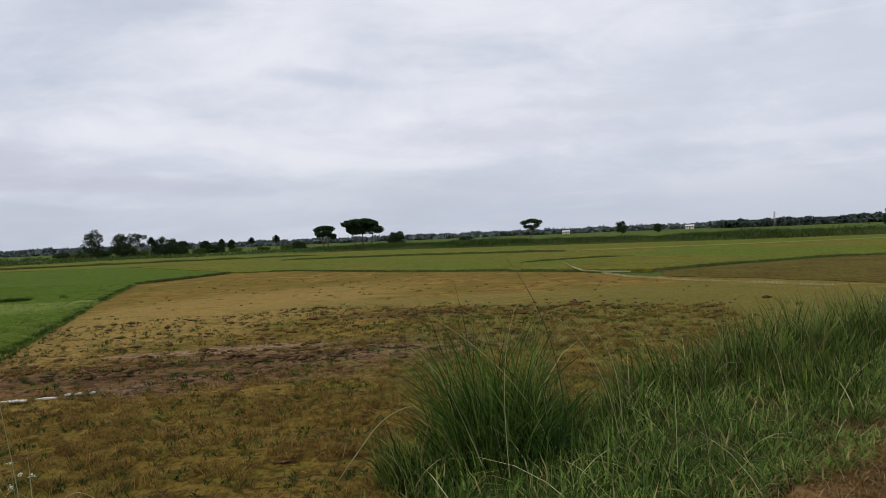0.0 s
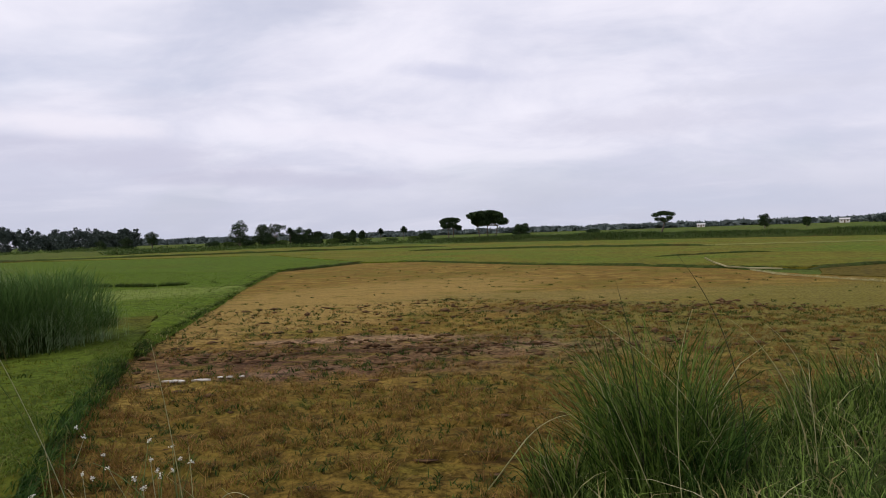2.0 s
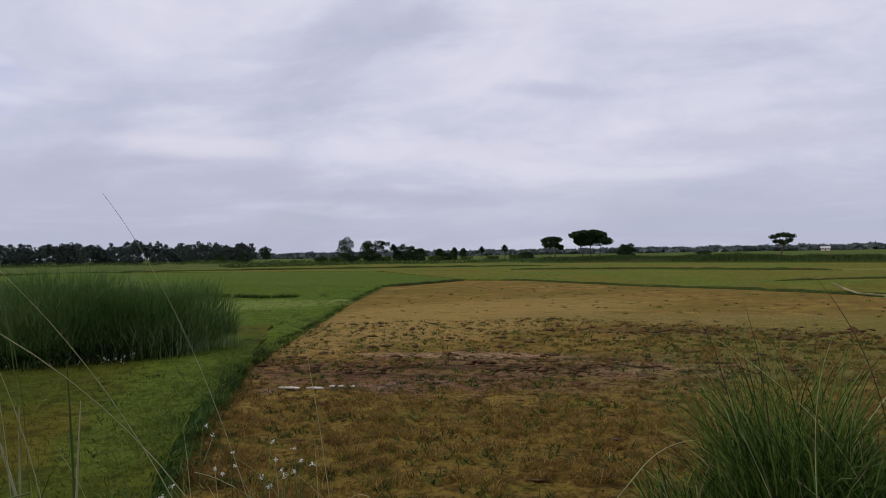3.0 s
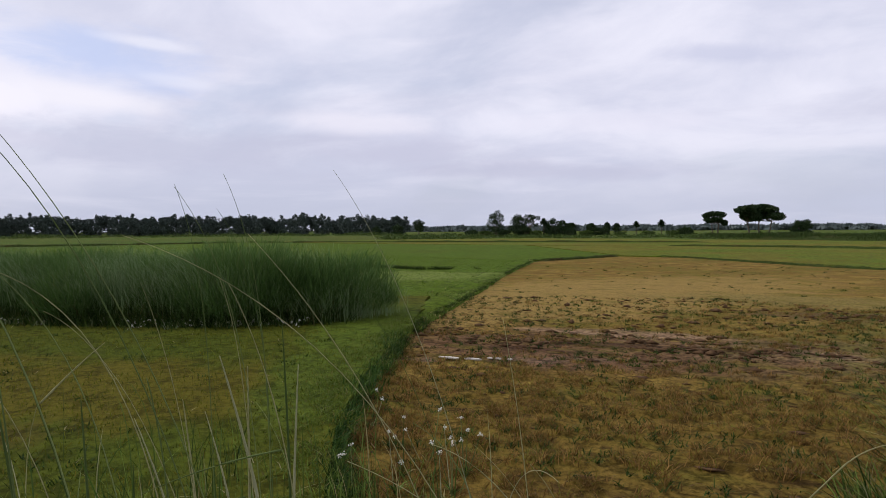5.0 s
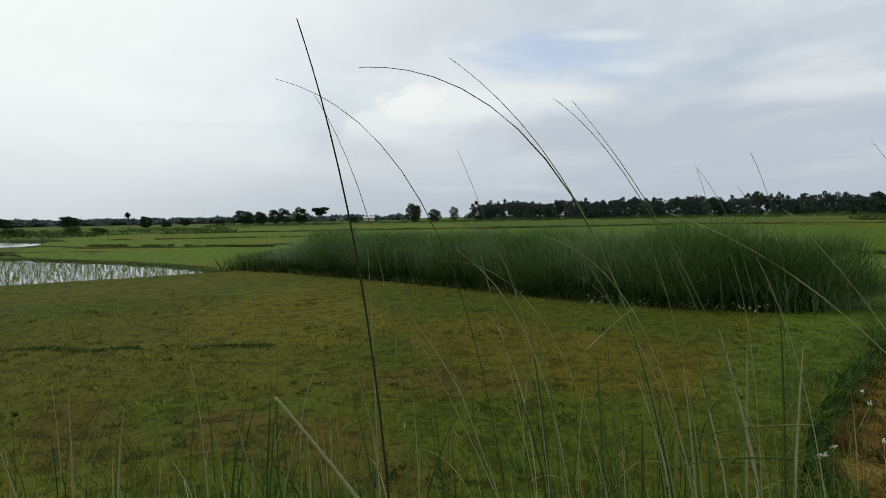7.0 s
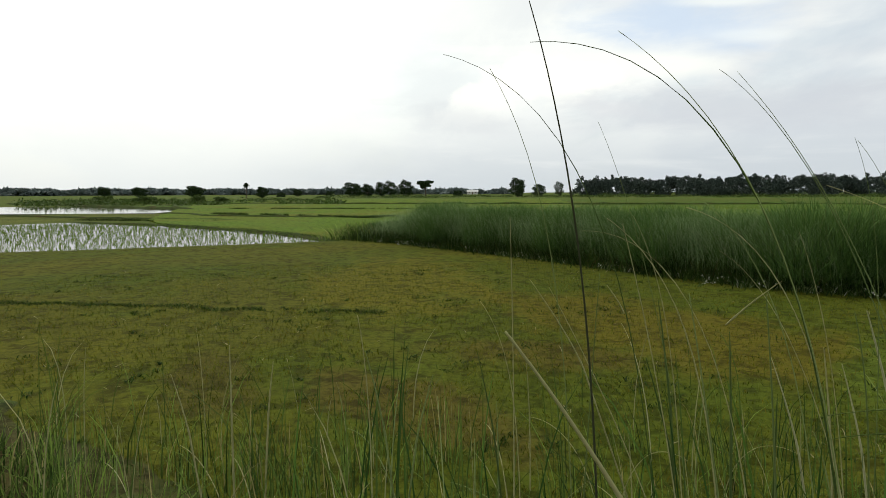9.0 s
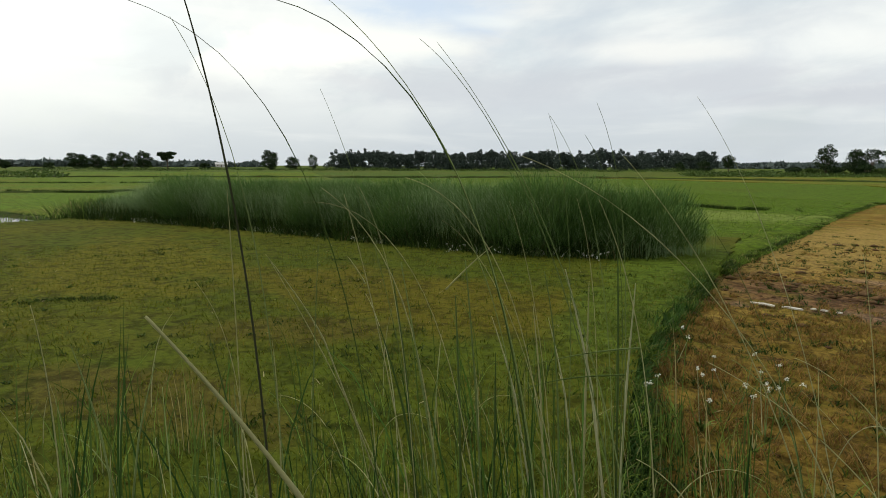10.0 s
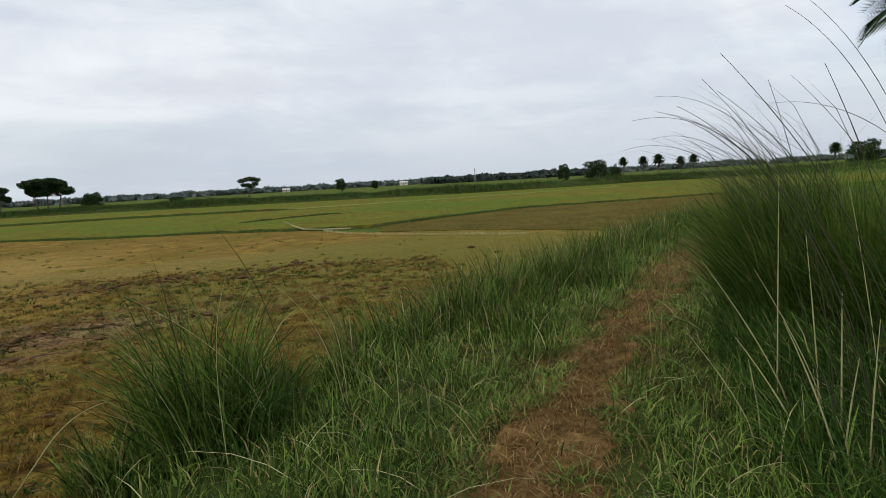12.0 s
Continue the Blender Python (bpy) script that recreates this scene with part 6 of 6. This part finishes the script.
stalk((-0.722, 0.32, 0.769), (-0.026, -0.076, 0.87), (-0.048, -0.219), 2, 0.062, 3, 0.0075, "pale dry bent grass stalk", True)
stalk((-1.521, 0.691, 1.409), (0.043, 0.083, 0.099), (0.017, -0.007), 2.5, 0.005, 2.5, 0.0038, "pale dry bent grass stalk", True)
stalk((-1.614, 0.708, 0.415), (-0.031, -0.072, 1.221), (-0.041, -0.063), 6.5, 0.015, 10, 0.0031, "pale dry bent grass stalk", True)
stalk((-1.453, 0.818, 0.415), (-0.09, -0.158, 1.323), (-0.112, -0.224), 5.5, 0.146, 10, 0.0031, "pale dry bent grass stalk", True)
stalk((-1.147, 0.861, 1.35), (-0.164, -0.132, -0.031), (0.02, -0.014), 2, 0.02, 2, 0.0031, "flat broken green grass blade")
stalk((-1.461, 1.056, 0.415), (-0.103, -0.118, 1.204), (-0.104, -0.168), 3.5, 0.076, 10, 0.0031, "pale dry bent grass stalk", True)
stalk((-1.555, 1.065, 0.415), (-0.04, -0.051, 1.178), (-0.051, -0.062), 4, 0.011, 10, 0.0031, "pale dry bent grass stalk", True)
stalk((-1.419, 1.082, 0.415), (-0.031, -0.038, 1.187), (-0.031, -0.028), 8, 0.007, 10, 0.0031, "pale dry bent grass stalk", True)
stalk((-1.657, 0.3, 0.415), (0, 0.001, 1.208), (0, -0.015), 3, 0, 10, 0.0038, "pale dry bent grass stalk", True)
stalk((-1.444, 0.657, 0.415), (-0.006, 0.063, 1.153), (-0.107, -0.385), 1.5, 0.077, 2, 0.0038, "pale dry bent grass stalk", True)
stalk((-1.249, 0.759, 0.415), (-0.056, -0.087, 1.287), (-0.081, -0.122), 6, 0.046, 10, 0.0031, "long thin green grass stalk leaning in the wind")
stalk((-1.572, 0.3, 0.415), (-0.004, -0.022, 1.07), (-0.014, -0.071), 8, 0.023, 10, 0.0031, "pale dry bent grass stalk", True)
stalk((-1.436, -0.023, 0.415), (0, 0.007, 1.062), (0, -0.024), 8, 0.004, 10, 0.0038, "pale dry bent grass stalk", True)
stalk((-1.453, 0.614, 0.415), (-0.007, -0.014, 1.213), (-0.053, -0.137), 2, 0.014, 3, 0.0038, "pale dry bent grass stalk", True)
stalk((-0.747, 1.158, 0.415), (-0.207, -0.095, 1.484), (-0.31, -0.381), 2.5, 0.216, 4.5, 0.0031, "pale dry bent grass stalk", True)
stalk((-0.824, 1.099, 0.415), (-0.108, -0.086, 1.349), (-0.225, -0.202), 2.5, 0.08, 4.5, 0.0031, "pale dry bent grass stalk", True)
stalk((-1.138, 0.946, 0.415), (-0.031, -0.026, 1.208), (-0.067, -0.082), 4.5, 0.016, 10, 0.0038, "pale dry bent grass stalk", True)
stalk((-1.385, 0.929, 0.415), (-0.008, -0.005, 1.371), (-0.033, -0.045), 8, 0.013, 10, 0.0026, "long thin green grass stalk leaning in the wind")
stalk((-1.07, 1.43, 0.415), (-0.095, -0.08, 1.261), (-0.179, -0.129), 3, 0.07, 4.5, 0.0026, "long thin green grass stalk leaning in the wind")
stalk((-1.045, 1.617, 0.415), (-0.043, -0.001, 1.058), (-0.043, -0.043), 2.5, 0.004, 4, 0.0038, "pale dry bent grass stalk", True)
stalk((-0.9, 1.243, 0.415), (-0.085, -0.066, 1.425), (-0.196, -0.153), 2.5, 0.045, 9, 0.0022, "long thin green grass stalk leaning in the wind")
stalk((-1.24, 0.563, 0.415), (-0.036, -0.081, 1.266), (-0.059, -0.133), 7, 0.049, 10, 0.0038, "pale dry bent grass stalk", True)
stalk((-1.155, 0.529, 0.415), (0.017, 0.005, 1.123), (-0.072, -0.115), 1.5, 0.01, 2.5, 0.0051, "long thin green grass stalk leaning in the wind")
stalk((-0.628, 1.09, 0.415), (-0.099, -0.056, 1.057), (-0.179, -0.117), 4, 0.087, 9, 0.0038, "pale dry bent grass stalk", True)
stalk((-0.552, 1.15, 0.415), (-0.165, -0.092, 1.115), (-0.282, -0.213), 2.5, 0.165, 4, 0.0038, "pale dry bent grass stalk", True)
stalk((-0.815, 0.776, 0.415), (-0.06, -0.061, 0.917), (-0.076, -0.08), 7.5, 0.054, 10, 0.0045, "pale dry bent grass stalk", True)
stalk((-1.053, 0.487, 0.415), (-0.024, -0.023, 1.131), (-0.003, -0.02), 4.5, 0.001, 5, 0.0051, "long thin green grass stalk leaning in the wind")
stalk((-1.138, 0.674, 0.415), (0.001, -0.006, 1.091), (-0.02, -0.023), 8, 0.003, 10, 0.0051, "long thin green grass stalk leaning in the wind")
stalk((-1.402, 0.334, 0.415), (-0.009, -0.041, 1.123), (0.019, 0.071), 1.5, 0.001, 2.5, 0.0038, "long thin green grass stalk leaning in the wind")
stalk((-1.019, 0.682, 1.367), (-0.103, -0.11, -0.011), (0.019, -0.01), 2.5, 0.014, 2.5, 0.0027, "flat broken green grass blade")
stalk((0.79, 4.23, 0.2), (0.002, -0.012, 1.418), (-0.349, 0.065), 2.5, 0.087, 2.5, 0.0075, "dark bare grass stalk rising from a tussock")
stalk((0.68, 4.15, 0.2), (0.014, 0.069, 1.458), (-0.769, -0.014), 1.5, 0.48, 1.5, 0.0060, "pale dry bent grass stalk", True)
stalk((1.18, 4.35, 0.2), (-0.134, 0.018, 1.044), (-0.296, 0.07), 2.5, 0.114, 4, 0.0060, "pale dry bent grass stalk", True)
stalk((-0.49, 3.97, 0.46), (0.217, 0.026, 0.293), (0.085, 0.004), 2, 0.105, 2.5, 0.0075, "pale dry bent grass stalk", True)
stalk((0.38, 3.88, 0.2), (-0.038, 0.002, -0.314), (0.111, -0.012), 6.5, -1.372, 1.5, 0.0067, "pale dry bent grass stalk", True)
stalk((0.23, 3.99, 0.2), (0.056, 0.022, 0.039), (-0.276, -0.011), 1.5, -0.531, 1.5, 0.0067, "pale dry bent grass stalk", True)
stalk((1.32, 3.67, 0.2), (0.001, 0, 0.69), (-0.012, 0), 7.5, 0, 8.5, 0.0067, "pale dry bent grass stalk", True)
stalk((1.17, 4.24, 0.2), (-0.029, 0.011, 0.991), (-0.223, 0.05), 4, 0.076, 4.5, 0.0060, "pale dry bent grass stalk", True)
stalk((3.5, 2.05, 0.2), (0.129, -0.063, 2.362), (-0.73, 0.787), 1.5, 0.275, 2, 0.0090, "long dark seed stalk arching out of a tall grass clump")
stalk((3.51, 2.22, 0.2), (0.128, -0.098, 2.263), (-0.731, 0.786), 1.5, 0.288, 2, 0.0067, "long dark seed stalk arching out of a tall grass clump")
stalk((3.33, 2.43, 0.2), (-0.049, 0.043, 1.97), (-0.16, 0.195), 2, 0.032, 2.5, 0.0075, "long dark seed stalk arching out of a tall grass clump")
stalk((3.19, 1.73, 0.2), (-0.146, 0.222, 2.339), (-0.255, 0.353), 3.5, 0.137, 7, 0.0060, "long dark seed stalk arching out of a tall grass clump")
stalk((3.29, 1.75, 0.2), (-0.099, 0.178, 2.35), (-0.271, 0.362), 3, 0.116, 6.5, 0.0060, "long dark seed stalk arching out of a tall grass clump")
stalk((3.21, 1.89, 0.2), (-0.068, 0.082, 1.993), (-0.181, 0.263), 2, 0.056, 2.5, 0.0097, "long dark seed stalk arching out of a tall grass clump")
stalk((3.58, 1.9, 0.2), (-0.094, 0.134, 2.09), (-0.37, 0.492), 2, 0.158, 3.5, 0.0060, "long dark seed stalk arching out of a tall grass clump")
stalk((3.61, 1.63, 0.2), (-0.189, 0.328, 2.227), (-0.439, 0.584), 3, 0.43, 5.5, 0.0060, "long dark seed stalk arching out of a tall grass clump")
stalk((3.5, 2.25, 0.2), (-0.206, 0.242, 2.309), (-0.567, 0.59), 2.5, 0.407, 6, 0.0053, "long dark seed stalk arching out of a tall grass clump")
stalk((3.5, 2.42, 0.2), (-0.184, 0.204, 2.155), (-0.52, 0.526), 2.5, 0.325, 5, 0.0075, "long dark seed stalk arching out of a tall grass clump")
stalk((3.53, 2.39, 0.2), (-0.286, 0.31, 2.288), (-0.543, 0.537), 3, 0.501, 5.5, 0.0060, "long dark seed stalk arching out of a tall grass clump")
stalk((3.56, 2.51, 0.2), (-0.23, 0.273, 2.085), (-0.485, 0.454), 3, 0.405, 6.5, 0.0060, "long dark seed stalk arching out of a tall grass clump")
stalk((3.49, 2.59, 0.2), (-0.227, 0.26, 2.134), (-0.546, 0.492), 3, 0.51, 5.5, 0.0053, "long dark seed stalk arching out of a tall grass clump")
stalk((3.47, 2.29, 0.2), (-0.194, 0.241, 2.117), (-0.488, 0.49), 2.5, 0.316, 4.5, 0.0075, "long dark seed stalk arching out of a tall grass clump")
stalk((3.5, 2.2, 0.2), (-0.168, 0.199, 1.993), (-0.249, 0.324), 3, 0.128, 7, 0.0060, "long dark seed stalk arching out of a tall grass clump")
stalk((3.38, 2.23, 0.2), (-0.2, 0.266, 2.078), (-0.438, 0.426), 2.5, 0.246, 4, 0.0090, "long dark seed stalk arching out of a tall grass clump")
stalk((3.48, 2.08, 0.2), (-0.101, 0.155, 2.141), (-0.492, 0.549), 2, 0.249, 3, 0.0075, "long dark seed stalk arching out of a tall grass clump")
stalk((3.49, 2.25, 0.2), (-0.167, 0.196, 2.09), (-0.473, 0.517), 2.5, 0.324, 4, 0.0075, "long dark seed stalk arching out of a tall grass clump")
